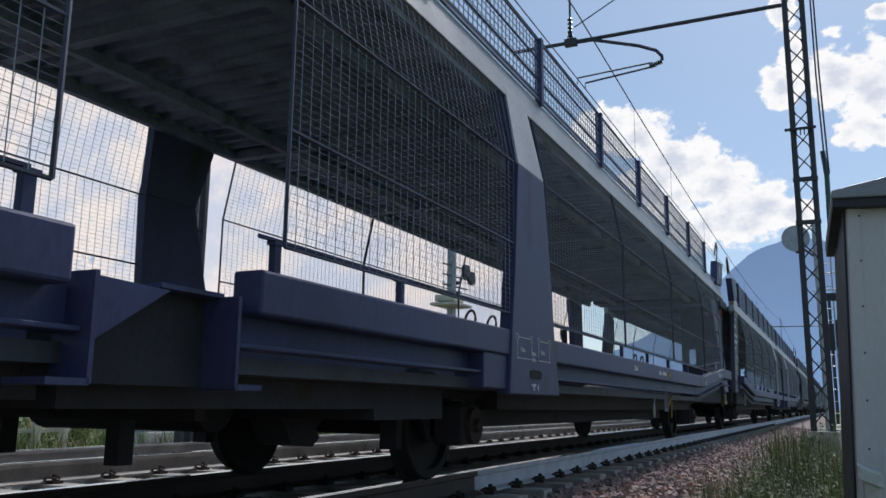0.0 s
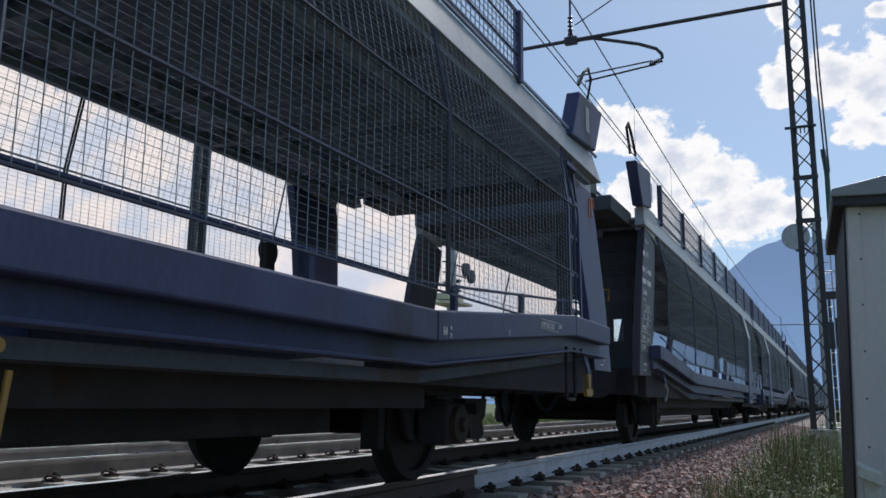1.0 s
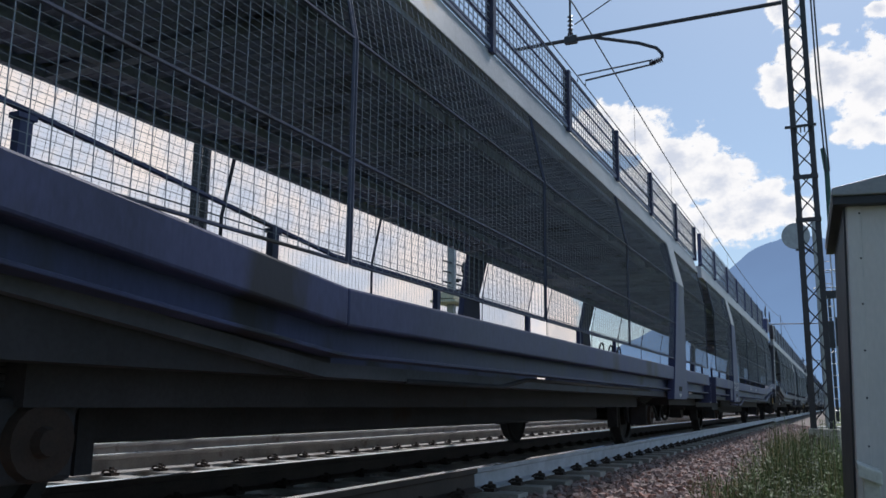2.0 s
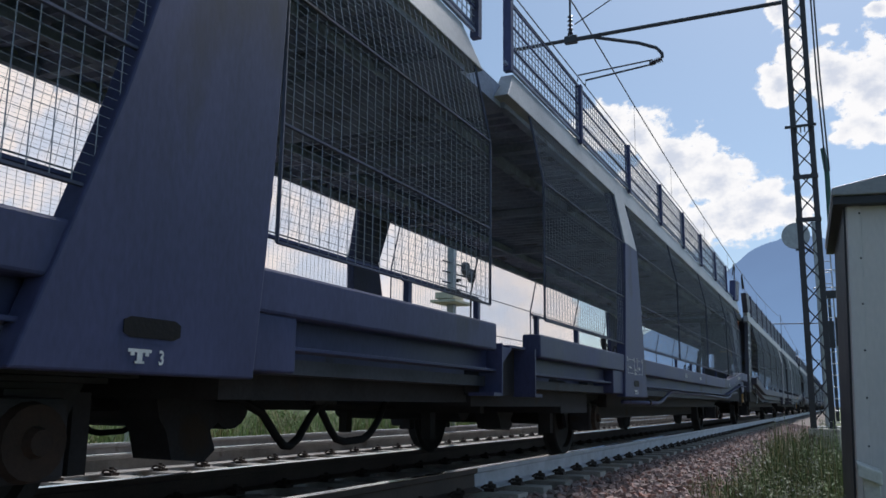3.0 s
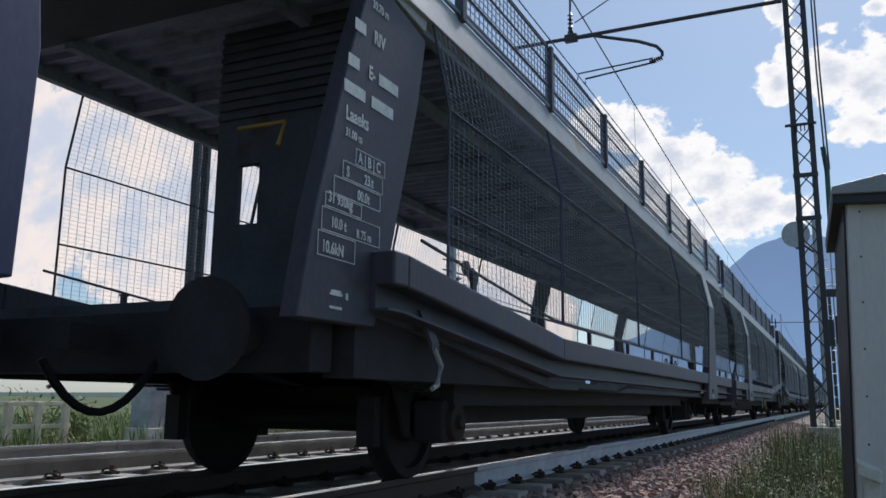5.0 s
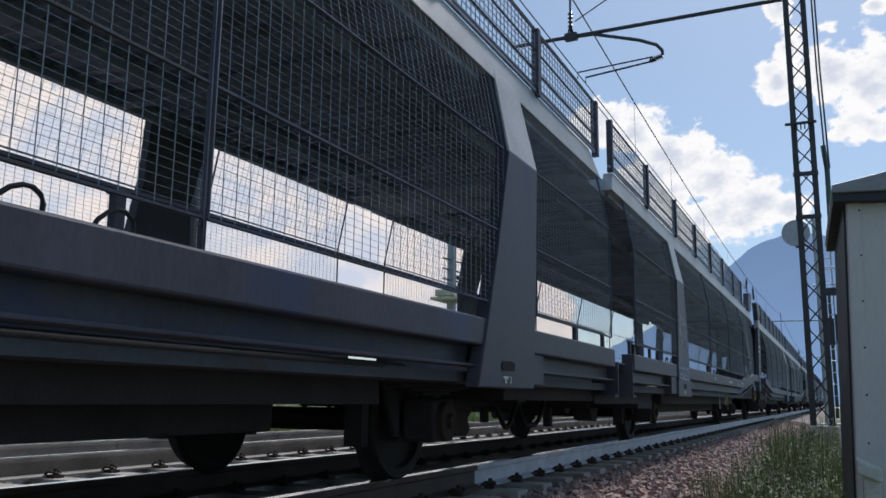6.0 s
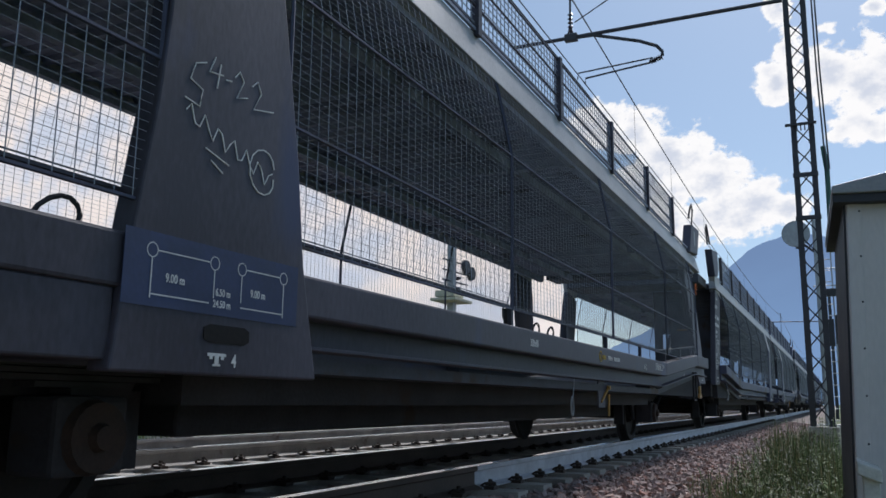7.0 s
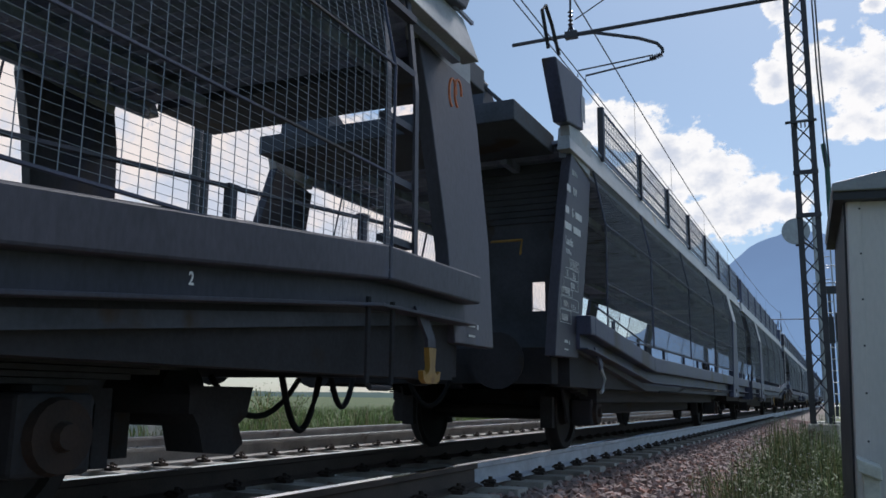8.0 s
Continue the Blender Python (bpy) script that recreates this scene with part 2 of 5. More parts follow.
def wire_panel(y0, y1, s, z_low=1.08, pitch=0.072, row=0.031):
    """Bent wire screen between two uprights, on side s (+1 or -1)."""
    b = Build()
    x_low, x_bend, x_top = s * (XS - 0.01), s * (XS - 0.015), s * (XC - 0.005)
    n = max(2, round((y1 - y0) / pitch))
    r = 0.0022

    def bar(p, q, r=r):
        p, q = Vector(p), Vector(q)
        d = (q - p).normalized()
        a = d.orthogonal().normalized() * r
        c = d.cross(a)
        b.add([p + a, p - a * 0.5 + c * 0.87, p - a * 0.5 - c * 0.87, q + a, q - a * 0.5 + c * 0.87, q - a * 0.5 - c * 0.87],
              [(0, 1, 4, 3), (1, 2, 5, 4), (2, 0, 3, 5)])

    for i in range(1, n):
        y = y0 + (y1 - y0) * i / n
        bar((x_low, y, z_low), (x_bend, y, 2.1))
        bar((x_bend, y, 2.1), (x_top, y, 2.68))
    z = z_low + row
    while z < 2.66:
        x = x_low if z < 2.1 else x_bend + (x_top - x_bend) * (z - 2.1) / 0.58
        bar((x, y0, z), (x, y1, z), 0.0011)
        z += row
    return b


def panel_frame(y0, y1, s, z_low=1.08):
    b = Build()
    x, xt = s * (XS - 0.008), s * (XC - 0.003)
    for y in (y0, y1):
        b.tube([(x, y, z_low), (x, y, 2.1), (xt, y, 2.66)], 0.009, 5)
    for z in (z_low, 1.545, 2.1):
        b.tube([(x, y0, z), (x, y1, z)], 0.008, 5)
    return b


def post_outline(kind):
    """Outline (y, z) of a side post below the bend, then its top edge."""
    if kind == "mid_a":
        return [(11.50, 0.57), (12.46, 0.57), (12.50, 1.0), (12.53, 1.4), (12.56, 2.1), (12.00, 2.1), (11.80, 1.4), (11.66, 1.0)], (12.04, 12.52)
    if kind == "mid_b":
        return [(18.11, 0.57), (19.14, 0.57), (19.03, 1.0), (18.97, 1.4), (18.82, 2.1), (18.28, 2.1), (18.22, 1.4), (18.16, 1.0)], (18.36, 18.78)
    if kind == "front":
        return [(0.56, 0.83), (1.20, 0.84), (1.34, 1.2), (1.62, 2.1), (1.70, 2.5), (1.10, 2.62), (0.90, 2.1), (0.66, 1.3)], (1.0, 1.75)
    return [(30.23, 0.81), (30.83, 0.81), (30.89, 1.5), (30.85, 2.3), (30.79, 2.62), (30.00, 2.62), (30.10, 2.2), (30.22, 1.4)], (29.95, 30.78)


def side_post(parent, kind, s, paint):
    out, (ta, tb) = post_outline(kind)
    end = kind in ("front", "rear")
    x = s * (XE + 0.02 if end else XS + 0.012)
    lean = 0.085 if kind == "rear" else 0.0
    if end and s < 0:                                 # stands farther back on the other side
        out, ta, tb = [(y - 0.62, z) for y, z in out], ta - 0.62, tb - 0.62
        x, lean = s * (1.50 if kind == "rear" else 1.40), 0.0
    elif s < 0:                                       # the other side is the same wagon turned round
        turned, (ua, ub) = post_outline("mid_b" if kind == "mid_a" else "mid_a")
        shift = 0.12 if kind == "mid_a" else 0.0
        out, ta, tb = [(2 * MID - y + shift, z) for y, z in turned], 2 * MID - ub + shift, 2 * MID - ua + shift
    inward = lambda z: s * lean * (z - 0.81)
    b = Build().prism([(x - inward(z), y, z) for y, z in out], [(x - s * 0.09 - inward(z), y, z) for y, z in out])
    post = part("side_post", b, paint, parent, bevel=0.008)
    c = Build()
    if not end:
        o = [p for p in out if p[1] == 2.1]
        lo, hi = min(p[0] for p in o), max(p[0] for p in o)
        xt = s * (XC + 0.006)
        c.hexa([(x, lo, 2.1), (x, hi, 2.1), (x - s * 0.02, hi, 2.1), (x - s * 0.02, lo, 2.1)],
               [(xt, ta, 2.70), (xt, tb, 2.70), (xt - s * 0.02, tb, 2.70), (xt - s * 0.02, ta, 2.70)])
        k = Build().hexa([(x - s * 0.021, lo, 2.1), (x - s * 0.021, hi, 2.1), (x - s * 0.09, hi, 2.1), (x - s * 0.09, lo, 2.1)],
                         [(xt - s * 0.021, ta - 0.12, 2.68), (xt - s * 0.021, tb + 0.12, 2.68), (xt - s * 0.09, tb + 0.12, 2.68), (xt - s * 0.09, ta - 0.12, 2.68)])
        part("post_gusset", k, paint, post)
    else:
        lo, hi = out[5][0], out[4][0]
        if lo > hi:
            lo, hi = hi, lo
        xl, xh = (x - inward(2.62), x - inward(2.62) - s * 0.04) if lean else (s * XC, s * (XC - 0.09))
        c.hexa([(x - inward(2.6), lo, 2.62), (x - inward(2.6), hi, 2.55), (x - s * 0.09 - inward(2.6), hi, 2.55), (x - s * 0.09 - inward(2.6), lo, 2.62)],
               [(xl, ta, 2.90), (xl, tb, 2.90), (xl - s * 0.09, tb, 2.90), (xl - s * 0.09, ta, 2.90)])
    part("post_head", c, CHORD, post, "weathered inclined head, pale with painted sky light", bevel=0.006)
    return post


def sill_side(parent, y0, y1, s, paint, f0, f1):
    """Side sill of a unit: raised fender plate, web and lower flange."""
    ys = sorted({y0, y1, *[v for v in (1.3, 3.85, 26.65, 29.2) if y0 < v < y1]})
    web, fender, flange = Build(), Build(), Build()
    for a, c in zip(ys, ys[1:]):
        (ta, ba), (tc, bc) = sill_profile(a), sill_profile(c)

        def run(b, xo, xi, za0, za1, zc0, zc1):
            b.hexa([(s * xo, a, za0), (s * xi, a, za0), (s * xi, a, za1), (s * xo, a, za1)],
                   [(s * xo, c, zc0), (s * xi, c, zc0), (s * xi, c, zc1), (s * xo, c, zc1)])

        e, g = max(a, f0), min(c, f1)      # the fender stops short of the joint
        fender.hexa([(s * XS, e, ta - 0.165), (s * (XS - 0.135), e, ta - 0.165), (s * (XS - 0.135), e, ta), (s * XS, e, ta)],
                    [(s * XS, g, tc - 0.165), (s * (XS - 0.135), g, tc - 0.165), (s * (XS - 0.135), g, tc), (s * XS, g, tc)])
        run(web, XS - 0.10, XS - 0.15, ba, ta - 0.16, bc, tc - 0.16)
        run(flange, XS - 0.03, XS - 0.15, ba - 0.008, ba + 0.008, bc - 0.008, bc + 0.008)
    part("fender_plate", fender, paint, parent, bevel=0.012)
    part("sill_web", web, paint, parent)
    part("sill_flange", flange, paint, parent, bevel=0.004)


def wheelset(parent, y):
    ax = part("axle", Build().tube([(-1.0, y, 0.365), (1.0, y, 0.365)], 0.075, 10), WHEEL, parent, smooth=False)
    for s in (1, -1):
        b = Build()
        prof = [(0.70, 0.40), (0.725, 0.375), (0.80, 0.365), (0.815, 0.355), (0.815, 0.30), (0.775, 0.29), (0.765, 0.13), (0.82, 0.11), (0.82, 0.0)]
        n, k = 36, 0
        rings = [[(s * px, y + pr * math.cos(2 * math.pi * i / n), 0.365 + pr * math.sin(2 * math.pi * i / n)) for i in range(n)] for px, pr in prof[:-1]]
        inner = [[(s * px, y + pr * math.cos(2 * math.pi * i / n), 0.365 + pr * math.sin(2 * math.pi * i / n)) for i in range(n)] for px, pr in ((0.68, 0.12), (0.70, 0.30), (0.68, 0.36))]
        rings = inner + rings
        b.v = [v for r in rings for v in r]
        m = len(rings)
        for a in range(m - 1):
            for i in range(n):
                b.f.append((a * n + i, a * n + (i + 1) % n, (a + 1) * n + (i + 1) % n, (a + 1) * n + i))
        b.f.append(tuple(range(n))[::-1])
        b.f.append(tuple((m - 1) * n + i for i in range(n)))
        w = part("wheel", b, WHEEL, parent, smooth=False)
        box = Build().box(s * 0.90, s * 1.12, y - 0.15, y + 0.15, 0.24, 0.50)
        ab = part("axle_box", box, UNDER, parent, bevel=0.02)
        cap = Build().disc((s * 1.12, y, 0.365), (s, 0, 0), 0.125, 0.115, 0.035, 18).disc((s * 1.155, y, 0.365), (s, 0, 0), 0.05, 0.04, 0.03, 12)
        part("axle_cover", cap, HUB, ab, "rusty round axle cover")
        spring = Build()
        for i in range(5):
            h = 0.62 - 0.14 * i
            spring.box(s * 0.97, s * 1.07, y - h, y + h, 0.505 + 0.022 * (4 - i), 0.523 + 0.022 * (4 - i))
        part("leaf_spring", spring, UNDER, parent)
        guard = plate(Build(), [(y - 0.42, 0.62), (y + 0.42, 0.62), (y + 0.24, 0.27), (y + 0.19, 0.27), (y + 0.19, 0.5), (y - 0.19, 0.5), (y - 0.19, 0.27), (y - 0.24, 0.27)], s * 0.88, s * 0.905)
        part("axle_guard", guard, UNDER, parent)
        for d in (-1, 1):
            part("brake_shoe", Build().box(s * 0.70, s * 0.82, y + d * 0.42, y + d * 0.50, 0.22, 0.52), UNDER, parent)


def railing(parent, posts, s, paint):
    x, y0, y1 = s * (XC - 0.02), posts[0], posts[-1]
    for z in (3.38, 3.22, 3.05, 2.91):
        part("railing", Build().tube([(x, y0, z), (x, y1, z)], 0.011 if z > 3.3 else 0.010, 5), paint, parent)
    net = Build()
    n = round((y1 - y0) / 0.075)
    for i in range(n + 1):
        y = y0 + (y1 - y0) * i / n
        net.box(x - 0.003, x + 0.003, y - 0.003, y + 0.003, 2.89, 3.38)
    for j in range(9):
        z = 2.93 + j * 0.05
        net.box(x - 0.0025, x + 0.0025, y0, y1, z - 0.0025, z + 0.0025)
    part("railing_mesh", net, WIRE, parent)
    post = None
    for y in posts:
        if post is None:
            base = y
            pb = Build().box(x - s * 0.03, x + s * 0.03, y - 0.028, y + 0.028, 2.84, 3.40)
            post = part("railing_post", pb, paint, parent)
        else:
            o = new("railing_post", post.data)
            o.parent, o.location = parent, (0, y - base, 0)


def upper_deck(parent, y0, y1, e0, e1):
    """One half of the upper deck: chords, floor with cross ribs."""
    for s in (1, -1):
        b = Build()
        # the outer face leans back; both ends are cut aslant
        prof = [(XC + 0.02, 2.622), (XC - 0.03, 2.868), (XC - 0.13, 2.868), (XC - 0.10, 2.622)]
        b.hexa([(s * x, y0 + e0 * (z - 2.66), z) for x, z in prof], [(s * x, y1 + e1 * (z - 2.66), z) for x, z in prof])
        part("upper_chord", b, CHORD, parent, "weathered side chord of the upper deck, pale with painted sky light", bevel=0.006)
        lip = Build().box(s * (XC - 0.03), s * (XC - 0.01), y0, y1, 2.872, 2.894)
        part("chord_lip", lip, DECK, parent)
    floor_b = Build().box(-XC + 0.09, XC - 0.09, y0 + 0.05, y1 - 0.05, 2.70, 2.73)
    part("deck_floor", floor_b, DECK, parent)
    ribs = Build()
    n = int((y1 - y0 - 0.2) / 0.16)
    for i in range(n):
        y = y0 + 0.15 + i * 0.16
        ribs.hexa([(-XC + 0.12, y, 2.70), (XC - 0.12, y, 2.70), (XC - 0.12, y + 0.08, 2.70), (-XC + 0.12, y + 0.08, 2.70)],
                  [(-XC + 0.12, y + 0.02, 2.665), (XC - 0.12, y + 0.02, 2.665), (XC - 0.12, y + 0.06, 2.665), (-XC + 0.12, y + 0.06, 2.665)])
    part("deck_ribs", ribs, DECK, parent)
    beams = Build()
    for x in (-1.30, -0.75, 0.75, 1.30):
        part("deck_beam", Build().box(x - 0.03, x + 0.03, y0 + 0.1, y1 - 0.1, 2.585, 2.664), DECK, parent)
    for y in np.arange(y0 + 1.2, y1 - 0.6, 2.3):
        part("cross_beam", Build().box(-1.27, 1.27, y - 0.04, y + 0.04, 2.59, 2.664), DECK, parent)


def hose(parent, name, pts, r=0.022, mat=None):
    part(name, Build().tube(pts, r, 8), mat or RUBBER_AND_SHADE, parent, smooth=True)


def sag(a, b, drop, n=10):
    a, b = Vector(a), Vector(b)
    return [a.lerp(b, i / n) - Vector((0, 0, drop * 4 * (i / n) * (1 - i / n))) for i in range(n + 1)]


def text_mesh(words, size, mat):
    """Lettering as a thin mesh, read from the open side of the track; origin at its lower left."""
    cu = bpy.data.curves.new("lettering", "FONT")
    cu.body, cu.size, cu.extrude, cu.resolution_u = words, size, 0.0008, 3
    cu.offset = size * 0.022
    ob = new("lettering", cu)
    me = bpy.data.meshes.new_from_object(ob.evaluated_get(bpy.context.evaluated_depsgraph_get()))
    bpy.data.objects.remove(ob)
    bpy.data.curves.remove(cu)
    me.transform(Matrix(((0, 0, 1, 0), (1, 0, 0, 0), (0, 1, 0, 0), (0, 0, 0, 1))))
    me.materials.clear()
    me.materials.append(mat)
    return me


def letter(parent, words, x, y, z, size, mat=None, squeeze=0.8):
    me = text_mesh(words, size, mat or WHITE)
    me.transform(Matrix.Diagonal((1, squeeze, 1, 1)))
    me.transform(Matrix.Translation((x + 0.001, y, z)))
    return part("lettering", me, None, parent, "white stencilled lettering")


def bars(parent, name, x, rects, mat):
    b = Build()
    for y0, y1, z0, z1 in rects:
        b.box(x, x + 0.002, min(y0, y1), max(y0, y1), min(z0, z1), max(z0, z1))
    return part(name, b, mat, parent, "white painted marking")


def outline_rects(y0, y1, z0, z1, t=0.004):
    return [(y0, y1, z0, z0 + t), (y0, y1, z1 - t, z1), (y0, y0 + t, z0, z1), (y1 - t, y1, z0, z1)]


def details(w, paint):
    # lettering and diagrams on the middle posts
    xp = XS + 0.0135
    for c, number, diagram in ((11.97, "3", False), (18.60, "4", True)):
        # thin black plate, painting the dark inside of the lifting slot
        hole = Build()
        k = [(c - 0.115 + 0.23 * a, 0.705 + 0.03 * b) for a, b in ((0.0, -0.6), (0.12, -1), (0.88, -1), (1, -0.6), (1, 0.6), (0.88, 1), (0.12, 1), (0, 0.6))]
        hole.prism([(xp, y, z) for y, z in k], [(xp + 0.0025, y, z) for y, z in k])
        part("lifting_slot", hole, RUBBER_AND_SHADE, w, "oblong black plate for the shade inside a lifting slot")
        bars(w, "jacking_mark", xp, [(c - 0.09, c + 0.0, 0.632, 0.642), (c - 0.08, c - 0.066, 0.622, 0.632), (c - 0.024, c - 0.01, 0.622, 0.632), (c - 0.055, c - 0.035, 0.605, 0.632), (c - 0.063, c - 0.027, 0.600, 0.607)], WHITE)
        letter(w, number, xp, c + 0.03, 0.600, 0.06)
        if diagram:
            ring = Build()
            for y in (18.24, 18.52, 18.66, 18.90):
                ring.tube([(xp, y + 0.022 * math.cos(a * math.pi / 8), 0.935 + 0.022 * math.sin(a * math.pi / 8)) for a in range(16)], 0.0022, 4, True)
            part("axle_diagram", ring, WHITE, w, "white painted axle diagram")
            bars(w, "axle_diagram", xp, [(18.265, 18.495, 0.934, 0.938), (18.685, 18.875, 0.934, 0.938), (18.238, 18.242, 0.79, 0.912), (18.518, 18.522, 0.82, 0.912),
                                         (18.658, 18.662, 0.82, 0.912), (18.898, 18.902, 0.79, 0.912), (18.24, 18.50, 0.800, 0.804), (18.66, 18.90, 0.800, 0.804)], WHITE)
            letter(w, "9.00 m", xp, 18.30, 0.845, 0.038)
            letter(w, "9.00 m", xp, 18.71, 0.845, 0.038)
            letter(w, "6.50 m", xp, 18.53, 0.830, 0.034)
            letter(w, "24.50 m", xp, 18.52, 0.792, 0.034)
    # sill lettering
    letter(w, "6 REV USG 31.03.17", XS + 0.001, 28.33, 1.035, 0.058, squeeze=0.62)
    letter(w, "3A17", XS + 0.001, 28.73, 1.055, 0.045, squeeze=0.7)
    bars(w, "lettering_frame", XS + 0.001, outline_rects(28.31, 28.71, 1.022, 1.092), WHITE)
    letter(w, "64", XS + 0.001, 26.71, 0.85, 0.065)
    letter(w, "A", XS + 0.001, 26.80, 0.885, 0.032)
    letter(w, "35", XS + 0.001, 26.79, 0.842, 0.036)
    letter(w, "FREIN O", XS + 0.001, 23.0, 0.87, 0.055)
    letter(w, "300x80", XS + 0.001, 21.70, 0.865, 0.07)
    letter(w, "7", XS + 0.001, 27.68, 0.92, 0.05)
    # inspection panel of lettering on the front post
    xf = XE + 0.0215
    lean = lambda z: 0.60 + 0.21 * (z - 0.83)
    for z, words, size, dy in ((2.43, "30.70 m", 0.055, 0.16), (2.25, "RIV", 0.085, 0.22), (2.05, "E-", 0.085, 0.22), (1.78, "Laaeks", 0.085, 0.08), (1.70, "31.00 m", 0.05, 0.1), (1.60, "A | B | C", 0.065, 0.24),
                               (1.51, "23.t", 0.06, 0.32), (1.51, "S", 0.06, 0.16), (1.42, "00.0t", 0.06, 0.28), (1.36, "31 930kg", 0.06, 0.05), (1.25, "10.0 t", 0.06, 0.1), (1.24, "R 75 m", 0.05, 0.32), (1.13, "10.6kN", 0.065, 0.06)):
        letter(w, words, xf, lean(z) + dy, z, size * 1.15, squeeze=0.8)
    bars(w, "painted_number", xf, [(lean(2.25) + 0.04, lean(2.25) + 0.14, 2.25, 2.31), (lean(2.05) + 0.03, lean(2.05) + 0.13, 2.05, 2.11), (lean(2.05) + 0.32, lean(2.05) + 0.52, 2.05, 2.11),
                                   (lean(1.92) + 0.03, lean(1.92) + 0.22, 1.91, 1.97), (lean(1.92) + 0.28, lean(1.92) + 0.50, 1.91, 1.97)], WHITE)
    fr = []
    for z0, z1, a, b in ((1.585, 1.665, 0.22, 0.50), (1.495, 1.58, 0.13, 0.50), (1.405, 1.49, 0.08, 0.50), (1.335, 1.40, 0.03, 0.34), (1.225, 1.33, 0.03, 0.54), (1.11, 1.22, 0.03, 0.34)):
        fr += outline_rects(lean(z0) + a, lean(z0) + b, z0, z1)
    bars(w, "lettering_frame", xf, fr, WHITE)
    for y0, zz in ((0.80, 0.95), (30.42, 0.92)):
        bars(w, "turn_mark", xf, [(y0, y0 + 0.10, zz, zz + 0.012), (y0 + 0.01, y0 + 0.09, zz + 0.012, zz + 0.024), (y0, y0 + 0.10, zz - 0.06, zz - 0.048), (y0 + 0.13, y0 + 0.15, zz - 0.01, zz + 0.02)], WHITE)
    scrawl = Build()
    for a, z in ((30.16, 2.30), (30.24, 2.32)):
        scrawl.tube([(XE + 0.022, a + 0.05 * math.cos(q / 2.2), z + 0.09 * math.sin(q / 2.2)) for q in range(11)], 0.008, 4)
    part("paint_scrawl", scrawl, ORANGE, w, "faded orange painted scrawl")
    # added dark sheets for the shaded interior at the wagon's leading end, two slots
    for x0, x1, z0, z1 in ((0.15, 1.25, 2.12, 2.66), (0.15, 0.31, 1.0, 2.12), (0.46, 0.88, 1.0, 2.12), (1.01, 1.25, 1.0, 2.12),
                           (0.31, 0.46, 1.0, 1.47), (0.31, 0.46, 1.82, 2.12), (0.88, 1.01, 1.0, 1.28), (0.88, 1.01, 1.55, 2.12)):
        part("bulkhead_sheet", Build().box(x0, x1, 1.44, 1.48, z0, z1), DECK_SHADE, w)
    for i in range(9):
        part("bulkhead_rib", Build().box(0.16, 1.2, 1.415, 1.439, 2.10 + i * 0.06, 2.13 + i * 0.06), DECK_SHADE, w)
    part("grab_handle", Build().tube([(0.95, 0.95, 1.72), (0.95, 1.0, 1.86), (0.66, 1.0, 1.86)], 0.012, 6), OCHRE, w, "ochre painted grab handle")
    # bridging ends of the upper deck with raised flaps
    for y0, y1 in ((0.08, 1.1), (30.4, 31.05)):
        part("deck_tongue", Build().box(-1.22, 1.22, y0, y1, 2.63, 2.80), DECK_SHADE, w, bevel=0.01)
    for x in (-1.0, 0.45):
        part("ramp_flap", Build().prism([(x, 0.1, 2.8), (x, 0.55, 2.8), (x, 0.12, 3.02)], [(x + 0.5, 0.1, 2.8), (x + 0.5, 0.55, 2.8), (x + 0.5, 0.12, 3.02)]), DECK_SHADE, w)
    part("ramp_lever", Build().tube([(1.1, 0.35, 2.80), (0.95, 0.15, 2.95)], 0.018, 6).disc((0.95, 0.15, 2.95), (-0.5, -0.6, 0.5), 0.04, 0.03, 0.06, 10), DECK_SHADE, w)
    # head plates at the four upper corners with bent loops
    for s in (1, -1):
        for a, b, c, d in ((0.54, 1.36, 1.36, 0.85), (29.76, 30.57, 30.28, 29.49)):
            box = Build()
            q = [(a, 3.30), (b, 3.37), (c, 2.90), (d, 2.83)] if a < 5 else [(a, 3.30), (b, 3.36), (c, 2.88), (d, 2.81)]
            box.prism([(s * (XC + 0.03), y, z) for y, z in q], [(s * (XC - 0.10), y, z) for y, z in q])
            corner = part("corner_box", box, paint, w, "grey sheet steel corner box", bevel=0.015)
            my = (b * 0.55 + c * 0.45) if a < 5 else 30.0
            part("corner_label", Build().box(s * (XC + 0.031), s * (XC + 0.034), my - 0.07, my + 0.05, 2.98, 3.22), HUT_ROOF, corner, "pale worn label plate")
            m = 0.6 if a < 5 else 30.3
            e = -1 if a < 5 else 1
            part("bent_loop", Build().tube([(s * (XC - 0.05), m, 3.40), (s * (XC - 0.05), m + e * 0.16, 3.68), (s * (XC - 0.05), m + e * 0.06, 3.76), (s * (XC - 0.05), m - e * 0.10, 3.66), (s * (XC - 0.05), m - e * 0.3, 3.46)], 0.016, 6), UNDER, corner)
        # tie-down hoops along the fender
        for y in (8.2, 8.53, 8.85, 17.6, 17.93, 21.93, 22.26):
            part("hoop", Build().tube([(s * (XS - 0.04), y + 0.075 * math.cos(a * math.pi / 7) + 0.03 * math.sin(a * math.pi / 7), 0.965 + 0.075 * math.sin(a * math.pi / 7)) for a in range(8)], 0.008, 5), UNDER, w)
        # foot step, hook and pipes at the rear end
        part("foot_step", Build().tube([(s * 1.44, 29.13, 0.95), (s * 1.44, 29.13, 0.56), (s * 1.44, 29.16, 0.54), (s * 1.44, 29.33, 0.54), (s * 1.44, 29.36, 0.56), (s * 1.44, 29.36, 0.95)], 0.014, 6), UNDER, w)
